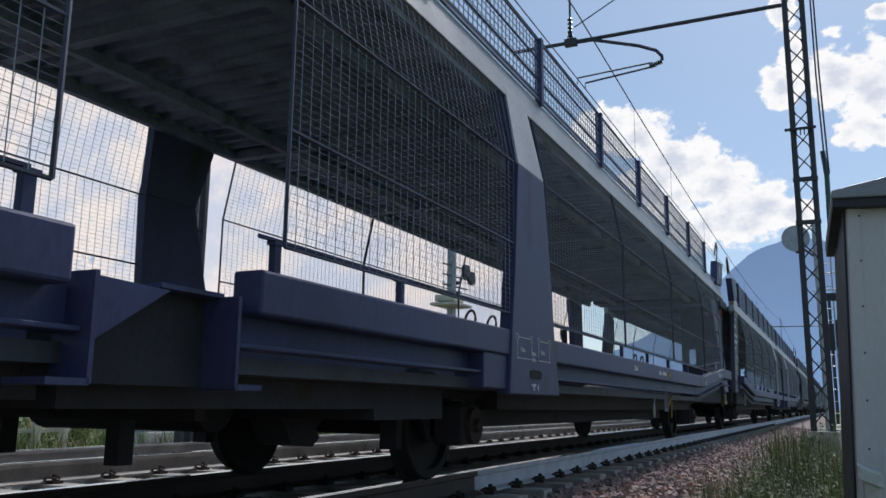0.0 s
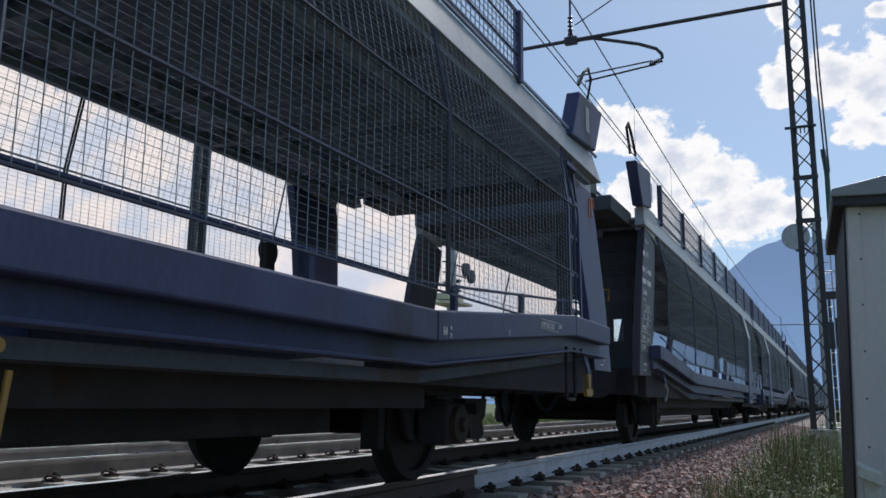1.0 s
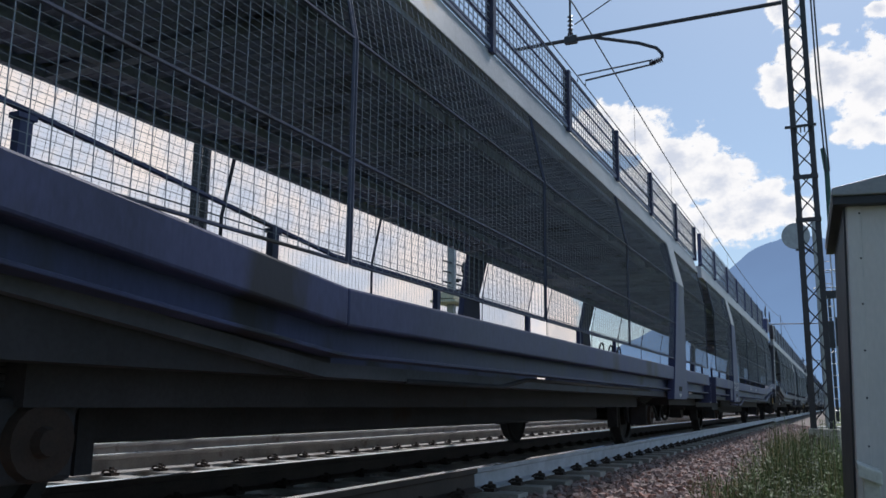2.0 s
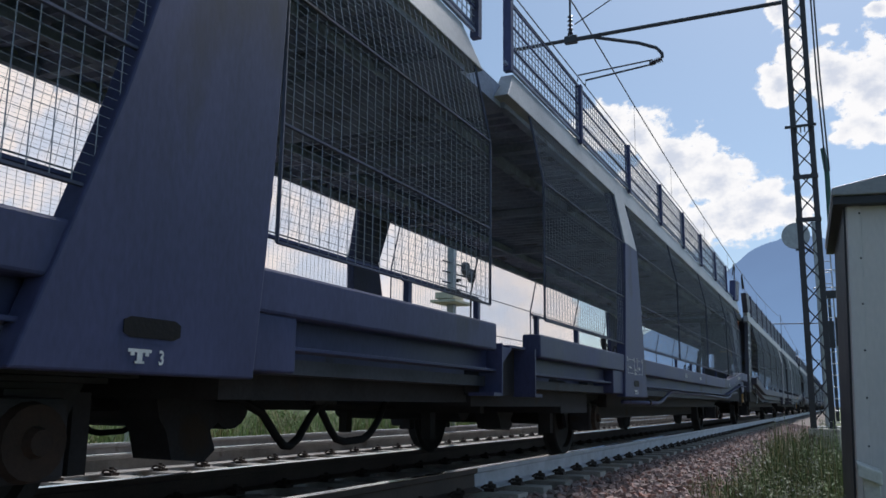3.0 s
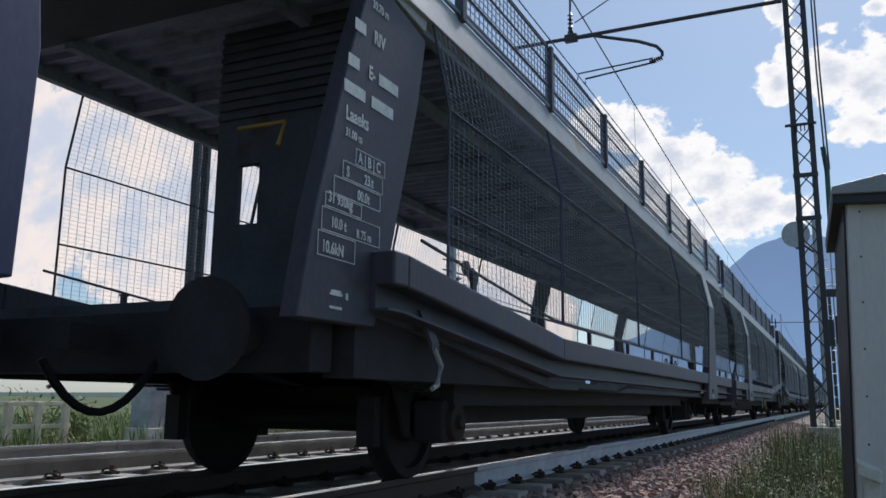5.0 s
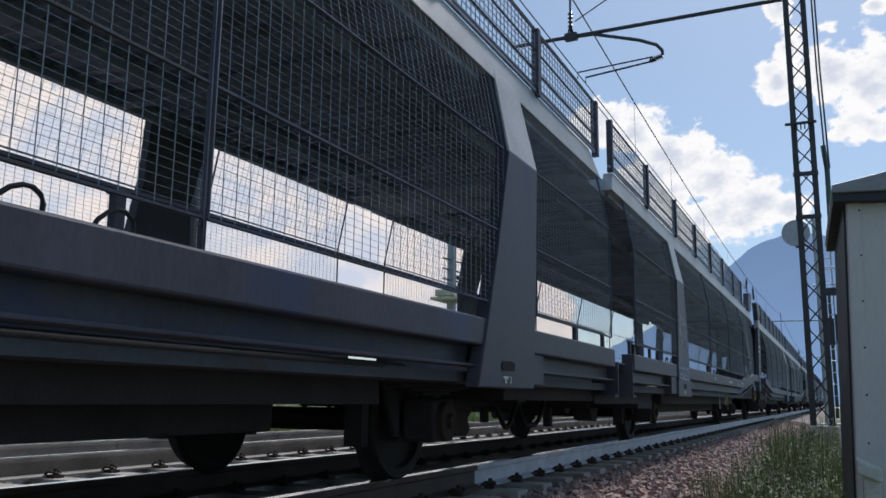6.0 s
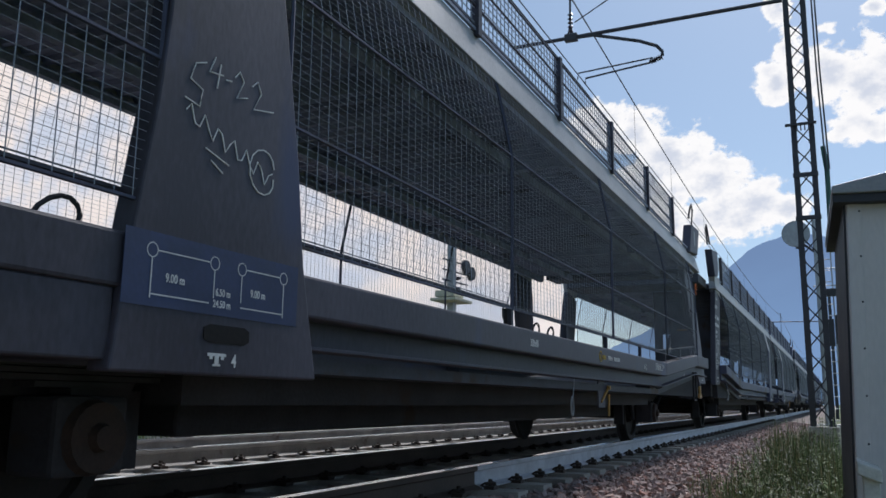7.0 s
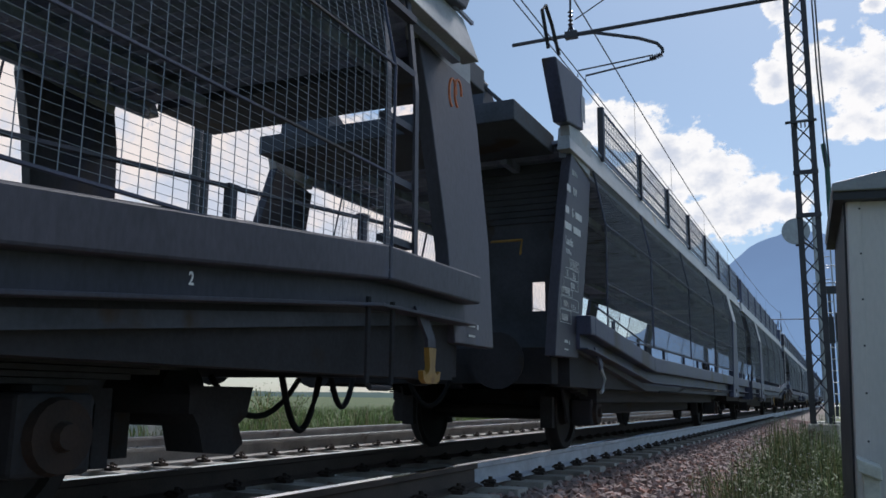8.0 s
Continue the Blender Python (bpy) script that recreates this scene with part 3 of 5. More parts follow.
        for y in (29.80, 1.75):
            br = Build().hexa([(s * 1.42, y - 0.16, 0.96), (s * 1.42, y - 0.05, 0.97), (s * 1.40, y - 0.05, 0.97), (s * 1.40, y - 0.16, 0.96)],
                              [(s * 1.44, y - 0.05, 0.80), (s * 1.44, y + 0.04, 0.80), (s * 1.42, y + 0.04, 0.80), (s * 1.42, y - 0.05, 0.80)])
            br.hexa([(s * 1.44, y - 0.05, 0.80), (s * 1.44, y + 0.04, 0.80), (s * 1.42, y + 0.04, 0.80), (s * 1.42, y - 0.05, 0.80)],
                    [(s * 1.44, y - 0.045, 0.76), (s * 1.44, y + 0.045, 0.76), (s * 1.42, y + 0.045, 0.76), (s * 1.42, y - 0.045, 0.76)])
            hk = part("tow_hook_bracket", br, paint, w)
            k = [(y - 0.045, 0.755), (y + 0.045, 0.755), (y + 0.03, 0.66), (y + 0.035, 0.63), (y + 0.06, 0.615), (y + 0.085, 0.635), (y + 0.10, 0.63), (y + 0.085, 0.585), (y + 0.05, 0.57),
                 (y - 0.07, 0.57), (y - 0.10, 0.59), (y - 0.11, 0.63), (y - 0.09, 0.637), (y - 0.07, 0.615), (y - 0.04, 0.63), (y - 0.03, 0.66)]
            if y > 5:
                part("tow_hook", Build().prism([(s * 1.445, a, z) for a, z in k], [(s * 1.415, a, z) for a, z in k]), OCHRE, hk, "ochre painted tow hook")
            else:
                part("tow_hook", Build().tube([(s * 1.43, y, 0.77), (s * 1.45, y + 0.05, 0.68), (s * 1.43, y + 0.04, 0.58), (s * 1.43, y - 0.02, 0.56)], 0.016, 6), GALV, hk)
        pipe = [(s * 1.40, 18.5, 0.527), (s * 1.40, 20.3, 0.518), (s * 1.40, 20.5, 0.535), (s * 1.40, 21.05, 0.645), (s * 1.40, 21.3, 0.665), (s * 1.42, 24.0, 0.660), (s * 1.44, 26.0, 0.645), (s * 1.44, 26.8, 0.637), (s * 1.44, 27.25, 0.658), (s * 1.42, 27.85, 0.738), (s * 1.40, 28.95, 0.772)]
        part("air_pipe", Build().tube(pipe, 0.022, 8), paint, w, "dark painted air pipe", smooth=True)
        part("pipe_joint", Build().disc((s * 1.40, 19.74, 0.522), (0, 1, 0), 0.036, 0.036, 0.05, 12), UNDER, w)
        part("air_pipe", Build().tube([(s * 1.40, 4.6, 0.60), (s * 1.40, 5.9, 0.60), (s * 1.40, 6.4, 0.66), (s * 1.40, 10.6, 0.66)], 0.015, 8), UNDER, w, smooth=True)
        # box brackets by the middle posts
        for y0, y1 in ((17.74, 18.13), (12.47, 12.74)):
            part("jacking_bracket", Build().box(s * (XS - 0.012), s * (XS - 0.20), y0, y1, 0.60, 0.81), paint, w, bevel=0.008)
    # ladder beside the rear post
    for y in (29.28, 29.58):
        st = Build().hexa([(1.45, y - 0.02, 1.10), (1.45, y + 0.02, 1.10), (1.435, y + 0.02, 1.10), (1.435, y - 0.02, 1.10)],
                          [(1.44, y - 0.02, 2.1), (1.44, y + 0.02, 2.1), (1.425, y + 0.02, 2.1), (1.425, y - 0.02, 2.1)])
        st.hexa([(1.44, y - 0.02, 2.1), (1.44, y + 0.02, 2.1), (1.425, y + 0.02, 2.1), (1.425, y - 0.02, 2.1)],
                [(1.37, y - 0.02, 2.72), (1.37, y + 0.02, 2.72), (1.355, y + 0.02, 2.72), (1.355, y - 0.02, 2.72)])
        part("ladder_stile", st, paint, w, "flat steel ladder stile")
    for i in range(5):
        z = 1.26 + 0.31 * i
        part("ladder_rung", Build().box(1.385, 1.43, 29.28, 29.58, z - 0.018, z + 0.018), paint, w)
    wheel_rim = Build().tube([(-1.52, 29.17 + 0.135 * math.cos(a * math.pi / 12), 1.92 + 0.135 * math.sin(a * math.pi / 12)) for a in range(24)], 0.014, 6, True)
    for a in range(5):
        wheel_rim.tube([(-1.52, 29.17, 1.92), (-1.52, 29.17 + 0.135 * math.cos(a * 1.257), 1.92 + 0.135 * math.sin(a * 1.257))], 0.009, 4)
    wheel_rim.disc((-1.54, 29.17, 1.92), (1, 0, 0), 0.03, 0.03, 0.05, 10)
    hb = part("hand_brake", wheel_rim, UNDER, w, "dark spoked hand brake wheel")
    part("brake_column", Build().box(-1.50, -1.42, 29.02, 29.15, 1.0, 1.92 + 0.06), UNDER, hb)
    part("brake_plate", Build().box(1.385, 1.395, 23.88, 24.12, 0.45, 0.69), paint, w)
    part("brake_lever", Build().tube([(1.40, 24.03, 0.50), (1.42, 24.21, 0.63)], 0.011, 6).disc((1.41, 24.21, 0.632), (1, 0, 0), 0.022, 0.02, 0.03, 10)
         .tube([(1.41, 24.27, 0.57), (1.41, 24.25, 0.37)], 0.010, 6), OCHRE, w, "ochre painted brake lever")
    loop = [(1.41, 23.15 + 0.035 * math.cos(a * math.pi / 6), 0.465 + 0.075 * math.sin(a * math.pi / 6)) for a in range(12)]
    part("release_chain", Build().tube([(1.40, 23.25, 0.70), (1.41, 23.17, 0.54)], 0.005, 5).tube(loop, 0.008, 5, True), GALV, w, "hanging steel release loop")
    # brake gear below the floor
    for y in (13.6, 16.6, 29.0):
        part("air_reservoir", Build().disc((-0.7, y, 0.50), (1, 0, 0), 0.15, 0.15, 1.2, 18), UNDER, w)
    for x, y, z0 in ((0.60, 12.83, 0.22), (0.60, 28.79, 0.22), (0.55, 16.9, 0.26)):
        gear = [(y, 0.54), (y + 0.46, 0.54), (y + 0.42, 0.40), (y + 0.36, 0.36), (y + 0.40, z0 + 0.05), (y + 0.33, z0), (y + 0.12, z0 + 0.02), (y + 0.08, 0.36), (y + 0.03, 0.42)]
        part("brake_unit", Build().prism([(x - 0.1, a, c) for a, c in gear], [(x + 0.12, a, c) for a, c in gear]), UNDER, w)
    for y in (28.6, 16.0):
        part("brake_rigging", Build().box(-0.9, 0.9, y, y + 0.07, 0.42, 0.50).box(-0.35, -0.28, y, y + 0.09, 0.25, 0.5).box(0.4, 0.48, y, y + 0.09, 0.22, 0.5), UNDER, w)
    for x, y0, y1, d in ((0.76, 29.43, 29.78, 0.28), (0.3, 29.42, 30.24, 0.22)):
        hose(w, "air_hose", sag((x, y0, 0.60), (x, y1, 0.60), d), 0.018)


def wagon(paint):
    w = thing("car_carrier_wagon", "empty dark blue two-deck car carrier wagon with wire mesh sides", "freight wagon", "wagons of the train")
    for s in (1, -1):
        sill_side(w, 1.15, 14.87, s, paint, 1.15, 14.80)
        sill_side(w, 15.51, 30.3, s, paint, 15.62, 30.3)
        for kind in ("front", "mid_a", "mid_b", "rear"):
            side_post(w, kind, s, PAINT_BROWN if kind == "front" else paint)
        for y0, y1 in ((1.75, 3.85), (3.85, 6.53), (6.53, 9.2), (9.2, 11.95), (12.57, 14.72), (15.74, 18.25), (18.9, 21.38), (21.38, 24.06), (24.06, 26.78), (26.78, 29.24)):
            f = part("screen_frame", panel_frame(y0 + 0.012, y1 - 0.012, s), PAINT_GREY, w)
            part("wire_screen", wire_panel(y0 + 0.012, y1 - 0.012, s), WIRE, f, "grey welded wire mesh")
        railing(w, (2.2, 4.0, 5.8, 7.6, 9.4, 11.2, 13.01, 14.78), s, paint)
        railing(w, (15.38, 17.22, 19.2, 21.08, 22.88, 24.70, 26.53, 28.27), s, paint)
        # inner stanchions with low rail above the sill
        st = None
        for y in (2.31, 3.43, 4.9, 6.38, 7.66, 8.91, 13.8, 14.70, 15.81, 16.84, 21.57, 22.82, 24.1, 25.6, 27.05, 28.17, 29.1):
            z = sill_profile(y)[0]
            b = Build().box(s * 1.40, s * 1.43, y - 0.02, y + 0.02, z - 0.10, z + 0.125).box(s * 1.395, s * 1.435, y - 0.03, y + 0.03, z + 0.125, z + 0.14)
            part("stanchion", b, paint, w)
        part("low_rail", Build().tube([(s * 1.42, 1.6, 1.33), (s * 1.42, 3.85, 1.12), (s * 1.42, 14.7, 1.12)], 0.010, 5).tube(
            [(s * 1.42, 15.7, 1.12), (s * 1.42, 26.6, 1.12), (s * 1.42, 29.6, 1.35)], 0.010, 5), paint, w)
    upper_deck(w, 0.98, 14.78, 0.6, -1.0)
    upper_deck(w, 15.30, 30.48, 1.0, -0.6)
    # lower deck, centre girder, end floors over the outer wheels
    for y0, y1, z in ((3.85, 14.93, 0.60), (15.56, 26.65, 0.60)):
        part("lower_deck", Build().box(-1.4, 1.4, y0, y1, z, z + 0.06), DECK_SHADE, w)
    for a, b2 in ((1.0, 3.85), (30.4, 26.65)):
        part("end_ramp", Build().hexa([(-1.36, a, 0.93), (1.36, a, 0.93), (1.36, a, 0.99), (-1.36, a, 0.99)], [(-1.4, b2, 0.60), (1.4, b2, 0.60), (1.4, b2, 0.66), (-1.4, b2, 0.66)]), DECK_SHADE, w)
    for y0, y1 in ((3.0, 10.6), (19.2, 26.8)):
        part("centre_girder", Build().box(-0.78, 0.78, y0, y1, 0.33, 0.60), UNDER, w, bevel=0.02)
        for s in (1, -1):
            part("side_girder", Build().box(s * 0.98, s * 1.16, y0 - 0.4, y1 + 0.4, 0.47, 0.62), UNDER, w)
    for y in (2.69, 11.90, 18.44, 27.76):
        wheelset(w, y)
    # end headstocks, buffers and couplings
    for y, d in ((0.95, -1), (30.45, 1)):
        part("headstock", Build().box(-1.25, 1.25, y - 0.09, y + 0.09, 0.62, 0.92), UNDER, w, bevel=0.01)
        for s in (1, -1):
            bf = Build().disc((s * 0.875, y, 0.80), (0, d, 0), 0.11, 0.11, 0.32, 16).disc((s * 0.875, y + d * 0.32, 0.80), (0, d, 0), 0.22, 0.23, 0.04, 20)
            part("buffer", bf, UNDER, w)
        part("coupling_hook", Build().box(-0.05, 0.05, y, y + d * 0.35, 0.72, 0.85), UNDER, w)
        hose(w, "brake_hose", sag((0.35, y + d * 0.05, 0.72), (0.2, y + d * 0.62, 0.66), 0.26), 0.02)
    # joint of the two units
    for s in (1, -1):
        # recess shade goes into the plate's dark colour; the gusset keeps plain paint
        part("joint_plate", Build().box(s * 1.26, s * 1.36, 14.87, 15.51, 0.55, 0.855), UNDER, w)
        part("joint_gusset", Build().prism([(s * 1.44, y, z) for y, z in ((14.93, 0.86), (15.24, 0.85), (14.93, 0.66))], [(s * 1.36, y, z) for y, z in ((14.93, 0.86), (15.24, 0.85), (14.93, 0.66))]), paint, w)
        part("joint_cover", Build().box(s * 1.0, s * 1.44, 15.20, 15.50, 0.856, 0.872), paint, w)
        for y, e in ((14.88, 1), (15.50, -1)):
            part("end_flange", Build().box(s * (XS + 0.004), s * (XS - 0.16), y - 0.008, y + 0.008, 0.545, 0.86).box(s * (XS + 0.004), s * (XS - 0.16), y, y - e * 0.14, 0.54, 0.56), paint, w)
        drop = lambda pts: [(s * 0.91, y, z) for y, z in pts]
        hose(w, "joint_hose", drop([(13.0, 0.51), (13.15, 0.50), (13.32, 0.44), (13.44, 0.33), (13.50, 0.285), (13.55, 0.28), (13.62, 0.315), (13.72, 0.42), (13.79, 0.475), (13.90, 0.51)]), 0.021)
        hose(w, "joint_hose", drop([(13.70, 0.51), (13.80, 0.47), (13.90, 0.36), (13.97, 0.30), (14.05, 0.283), (14.25, 0.29), (14.33, 0.32), (14.42, 0.39), (14.48, 0.47), (14.52, 0.52)]), 0.021)
        part("hose_bracket", Build().box(s * 0.88, s * 0.94, 13.72, 13.92, 0.48, 0.58), UNDER, w)
    for y0, y1, z in ((12.6, 14.93, 0.50), (15.0, 16.9, 0.475), (16.9, 17.7, 0.42)):
        part("inner_girder", Build().box(-1.25, 1.25, y0, y1, z, 0.60), UNDER, w)
    part("joint_deck", Build().box(-1.24, 1.24, 14.5, 15.6, 2.62, 2.685), DECK, w)
    for s in (1, -1):
        part("joint_curb", Build().box(s * 1.24, s * 1.30, 14.6, 15.5, 2.585, 2.75), DECK, w)
        for y0, y1 in ((26.5, 30.3), (1.1, 4.0)):
            part("end_frame", Build().box(s * 1.16, s * 1.33, y0, y1, 0.60, 1.0), UNDER, w)
    part("draw_bar", Build().box(-0.15, 0.15, 12.2, 17.6, 0.44, 0.58), UNDER, w)
    details(w, paint)
    return w


TRAIN = [wagon(PAINT_BLUE)]
PAINTS = [PAINT_BLUE, PAINT_BLUE, PAINT_BROWN, PAINT_GREY, PAINT_GREY, PAINT_BLUE, PAINT_BROWN]
FADED = "empty faded brown-grey two-deck car carrier wagon with wire mesh sides"
SLATE = "empty blue-grey two-deck car carrier wagon with wire mesh sides"
LABELS = ["", "", FADED, SLATE, SLATE, "", FADED]
STARTS = [-13.22 + WAGON * i for i in range(7)]
for i in range(1, 7):
    c = copy_thing(TRAIN[0], pose(TRACK, STARTS[i], 0))
    if LABELS[i]:
        c["label"] = LABELS[i]
    for o in c.children_recursive:
        if o.data.materials and o.data.materials[0] == PAINT_BLUE and PAINTS[i] != PAINT_BLUE:
            o.material_slots[0].link = "OBJECT"
            o.material_slots[0].material = PAINTS[i]
    TRAIN.append(c)


def run(t):
    """How far the train has come at t seconds: nearly even speed with small surges."""
    surge = np.interp(t, (0.0, 0.5, 1.0, 1.5, 2.0, 2.5, 2.9, 3.0, 3.5, 4.0, 4.5, 5.5, 6.0, 6.5, 7.0, 7.5, 8.0),
                      (0.0, 0.0, -0.05, 0.07, 0.04, -0.08, -0.28, -0.235, 0.02, -0.03, 0.12, 0.09, 0.08, 0.045, 0.03, 0.0, 0.05))
    return 9.63 * t - 0.023 * t * t + 0.16 * max(0.0, t - 7.0) ** 2 + float(surge)


# one wagon has no levers, two have no pipe along the sill
for o in [o for o in TRAIN[1].children if o.name.startswith(("brake_plate", "brake_lever", "release_chain"))]:
    bpy.data.objects.remove(o)
for w in (TRAIN[0], TRAIN[2]):
    for o in [o for o in w.children if o.name.startswith("pipe_joint") or (o.name.startswith("air_pipe") and o.data.vertices[0].co.y > 18)]:
        bpy.data.objects.remove(o)


# markings that differ from wagon to wagon
def marks_between(w, y0, y1):
    """The painted lettering of a wagon's sill between two places along it."""
    return [o for o in w.children if o.name.startswith("lettering") and y0 < o.data.vertices[0].co.y < y1]


def reletter(o, words, x, y, z, size):
    me = text_mesh(words, size, WHITE)
    me.transform(Matrix.Diagonal((1, 0.8, 1, 1)))
    me.transform(Matrix.Translation((x, y, z)))
    o.data = me


other = TRAIN[2]
for o in other.children:
    if o.name.startswith("brake_lever"):
        o.location.y -= 0.07
    if o.name.startswith("release_chain"):
        o.location.y -= 0.15
for o in marks_between(other, 22.95, 23.45):
    o.location.y += 0.80
for o in marks_between(other, 26.70, 26.95):
    o.location.y -= 1.35
for o in marks_between(other, 28.30, 28.95):
    o.location.y -= 2.33
    o.location.z -= 0.155
for o in marks_between(other, 27.60, 27.80):
    reletter(o, "2", XS + 0.002, 27.88, 0.845, 0.06)
for o in marks_between(TRAIN[1], 18.60, 18.70):
    if o.data.vertices[0].co.z < 0.7:
        reletter(o, "5", XS + 0.0145, 18.63, 0.600, 0.06)
ring = Build().tube([(XS + 0.002, 23.55 + 0.042 * math.cos(a * math.pi / 10), 0.89 + 0.046 * math.sin(a * math.pi / 10)) for a in range(20)], 0.003, 4, True)
for w in (TRAIN[0], other):
    part("ring_mark", ring, YELLOW_MARK, w, "yellow painted ring")
    letter(w, "LL", XS + 0.001, 23.523, 0.865, 0.055, YELLOW_MARK)["label"] = "yellow stencilled letters"
    bars(w, "yellow_marking", XS + 0.001, [(23.62 + 0.022 * i, 23.634 + 0.022 * i, 0.868, 0.905) for i in range(5)], YELLOW_MARK)["label"] = "yellow painted marking"
    y0 = 23.22 if w is not other else 24.03
    bars(w, "white_marking", XS + 0.001, [(y0 + 0.033 * i, y0 + 0.022 + 0.033 * i, 0.87, 0.905) for i in range(7)], WHITE)

# wagon with a scratched scrawl and blue stencil ground on its middle post
mark = TRAIN[2]
bars(mark, "stencil_ground", XS + 0.0125, [(18.13, 18.99, 0.765, 0.99)], STENCIL_BLUE)["label"] = "blue painted stencil ground"
sc = Build()
xg = XS + 0.013
sc.tube([(xg, 18.42, 1.60), (xg, 18.37, 1.58), (xg, 18.35, 1.52), (xg, 18.41, 1.50), (xg, 18.40, 1.44), (xg, 18.33, 1.45)], 0.003, 4)
sc.tube([(xg, 18.34 + 0.022 * i, 1.41 - 0.006 * i + 0.035 * math.sin(i * 1.9)) for i in range(22)], 0.003, 4)
sc.tube([(xg, 18.74 + 0.07 * math.cos(i / 2.0), 1.33 + 0.07 * math.sin(i / 2.0) - 0.004 * i) for i in range(14)], 0.003, 4)
sc.tube([(xg, 18.44, 1.31), (xg, 18.56, 1.28)], 0.003, 4).tube([(xg, 18.47, 1.275), (xg, 18.53, 1.245)], 0.003, 4)
for stroke in (((18.462, 1.635), (18.437, 1.575), (18.505, 1.585)), ((18.49, 1.62), (18.478, 1.53)), ((18.52, 1.575), (18.55, 1.58)),
               ((18.565, 1.60), (18.59, 1.63), (18.615, 1.60), (18.58, 1.53), (18.64, 1.55)),
               ((18.66, 1.60), (18.69, 1.63), (18.715, 1.59), (18.675, 1.52), (18.79, 1.545))):
    sc.tube([(xg, y, z) for y, z in stroke], 0.003, 4)
part("scratched_scrawl", sc, WHITE, mark, "pale scratched scrawl")

# ---- ground and tracks ----
def ground_height(x, y):
    """The formation: ballast bed by the tracks, lower ground beside it."""
    if x > -1.1:
        k = min(1.0, (x + 1.1) / 1.2)
        return -0.33 - 0.17 * k
    if x < -9.0:
        return -0.22 - 0.25 * min(1.0, (-9.0 - x) / 1.5)
    return -0.24 if x < -1.9 else -0.24 - 0.09 * (x + 1.9) / 0.8


xs = [-4000, -1500, -500, -150, -60, -25, -14, -11, -10.5, -9.75, -9.0, -7, -5, -3, -1.9, -1.5, -1.1, -0.7, -0.3, 0.1, 0.6, 1.5, 4, 10, 30, 100, 400, 1500, 4000]
ys = [-300, -60, -20, -8, -2, 2, 5, 8, 12, 18, 30, 60, 120, 300, 1000, 4200]
gb = Build()
gb.v = [(x, y, ground_height(x, y)) for y in ys for x in xs]
gb.f = [(j * len(xs) + i, j * len(xs) + i + 1, (j + 1) * len(xs) + i + 1, (j + 1) * len(xs) + i) for j in range(len(ys) - 1) for i in range(len(xs) - 1)]
ground = part("ground", gb, GROUND, None)
tagged(ground, "stony soil and meadow beside the railway", "ground", kind="structure")


def rail_section():
    return [(-0.075, -0.172), (0.075, -0.172), (0.075, -0.160), (0.012, -0.140), (0.009, -0.045), (0.036, -0.034), (0.036, -0.006), (0.030, 0.0),
            (-0.030, 0.0), (-0.036, -0.006), (-0.036, -0.034), (-0.009, -0.045), (-0.012, -0.140), (-0.075, -0.160)]


def rail(x, mats, y0=-30.0, y1=400.0, cuts=()):
    sec = rail_section()
    t = thing("rail", "worn steel rail with a polished head on concrete sleepers", "rail", "rails of the line", pose(x, 0, 0))
    edges = [y0, *cuts, y1]
    for i, (a, c) in enumerate(zip(edges, edges[1:])):
        part("rail_body", Build().prism([(px, a, pz) for px, pz in sec], [(px, c, pz) for px, pz in sec]), mats[i], t)
    part("running_surface", Build().box(-0.034, 0.034, y0, y1, 0.0008, 0.0032), RAIL_TOP, t, "polished running surface")
    return t


NEAR, FAR, NEAR2, FAR2 = -2.606, -4.111, -6.03, -7.53
rail(NEAR, [RAIL_SIDE, RAIL_PALE], cuts=(6.12,))
rail(FAR, [RAIL_SIDE])
rail(NEAR2, [RAIL_GREY])
rail(FAR2, [RAIL_GREY])


def sleeper(cx, y):
    t = thing("sleeper", "weathered concrete sleeper bedded in ballast", "sleeper", "sleepers of the line", pose(cx, y, 0))
    b = Build().hexa([(-1.15, -0.14, -0.38), (1.15, -0.14, -0.38), (1.15, 0.14, -0.38), (-1.15, 0.14, -0.38)],
                     [(-1.13, -0.11, -0.176), (1.13, -0.11, -0.176), (1.13, 0.11, -0.176), (-1.13, 0.11, -0.176)])
    part("sleeper_body", b, CONCRETE, t)
    for r in (-0.7525, 0.7525):
        for s in (-1, 1):
            c = Build().box(r + s * 0.06, r + s * 0.16, -0.05, 0.05, -0.176, -0.150)
            c.tube([(r + s * 0.05, -0.05, -0.15), (r + s * 0.09, -0.055, -0.125), (r + s * 0.14, -0.03, -0.13), (r + s * 0.15, 0.0, -0.15),
                    (r + s * 0.14, 0.03, -0.13), (r + s * 0.09, 0.055, -0.125), (r + s * 0.05, 0.05, -0.15)], 0.009, 5)
            c.disc((r + s * 0.11, 0, -0.15), (0, 0, 1), 0.02, 0.018, 0.05, 6)
            part("fastening", c, CLIP, t, "dark spring clip and bolt")
    return t


S0 = 6.199 - 4.2
proto = sleeper(TRACK, S0)
for i in range(-12, 60):
    if i:
        copy_thing(proto, pose(TRACK, S0 + 0.6 * i, 0))
for i in range(70):
    copy_thing(proto, pose((NEAR2 + FAR2) / 2, 5.06 + 0.6 * (i - 14), 0))

# loose ballast stones
rng = np.random.default_rng(4)


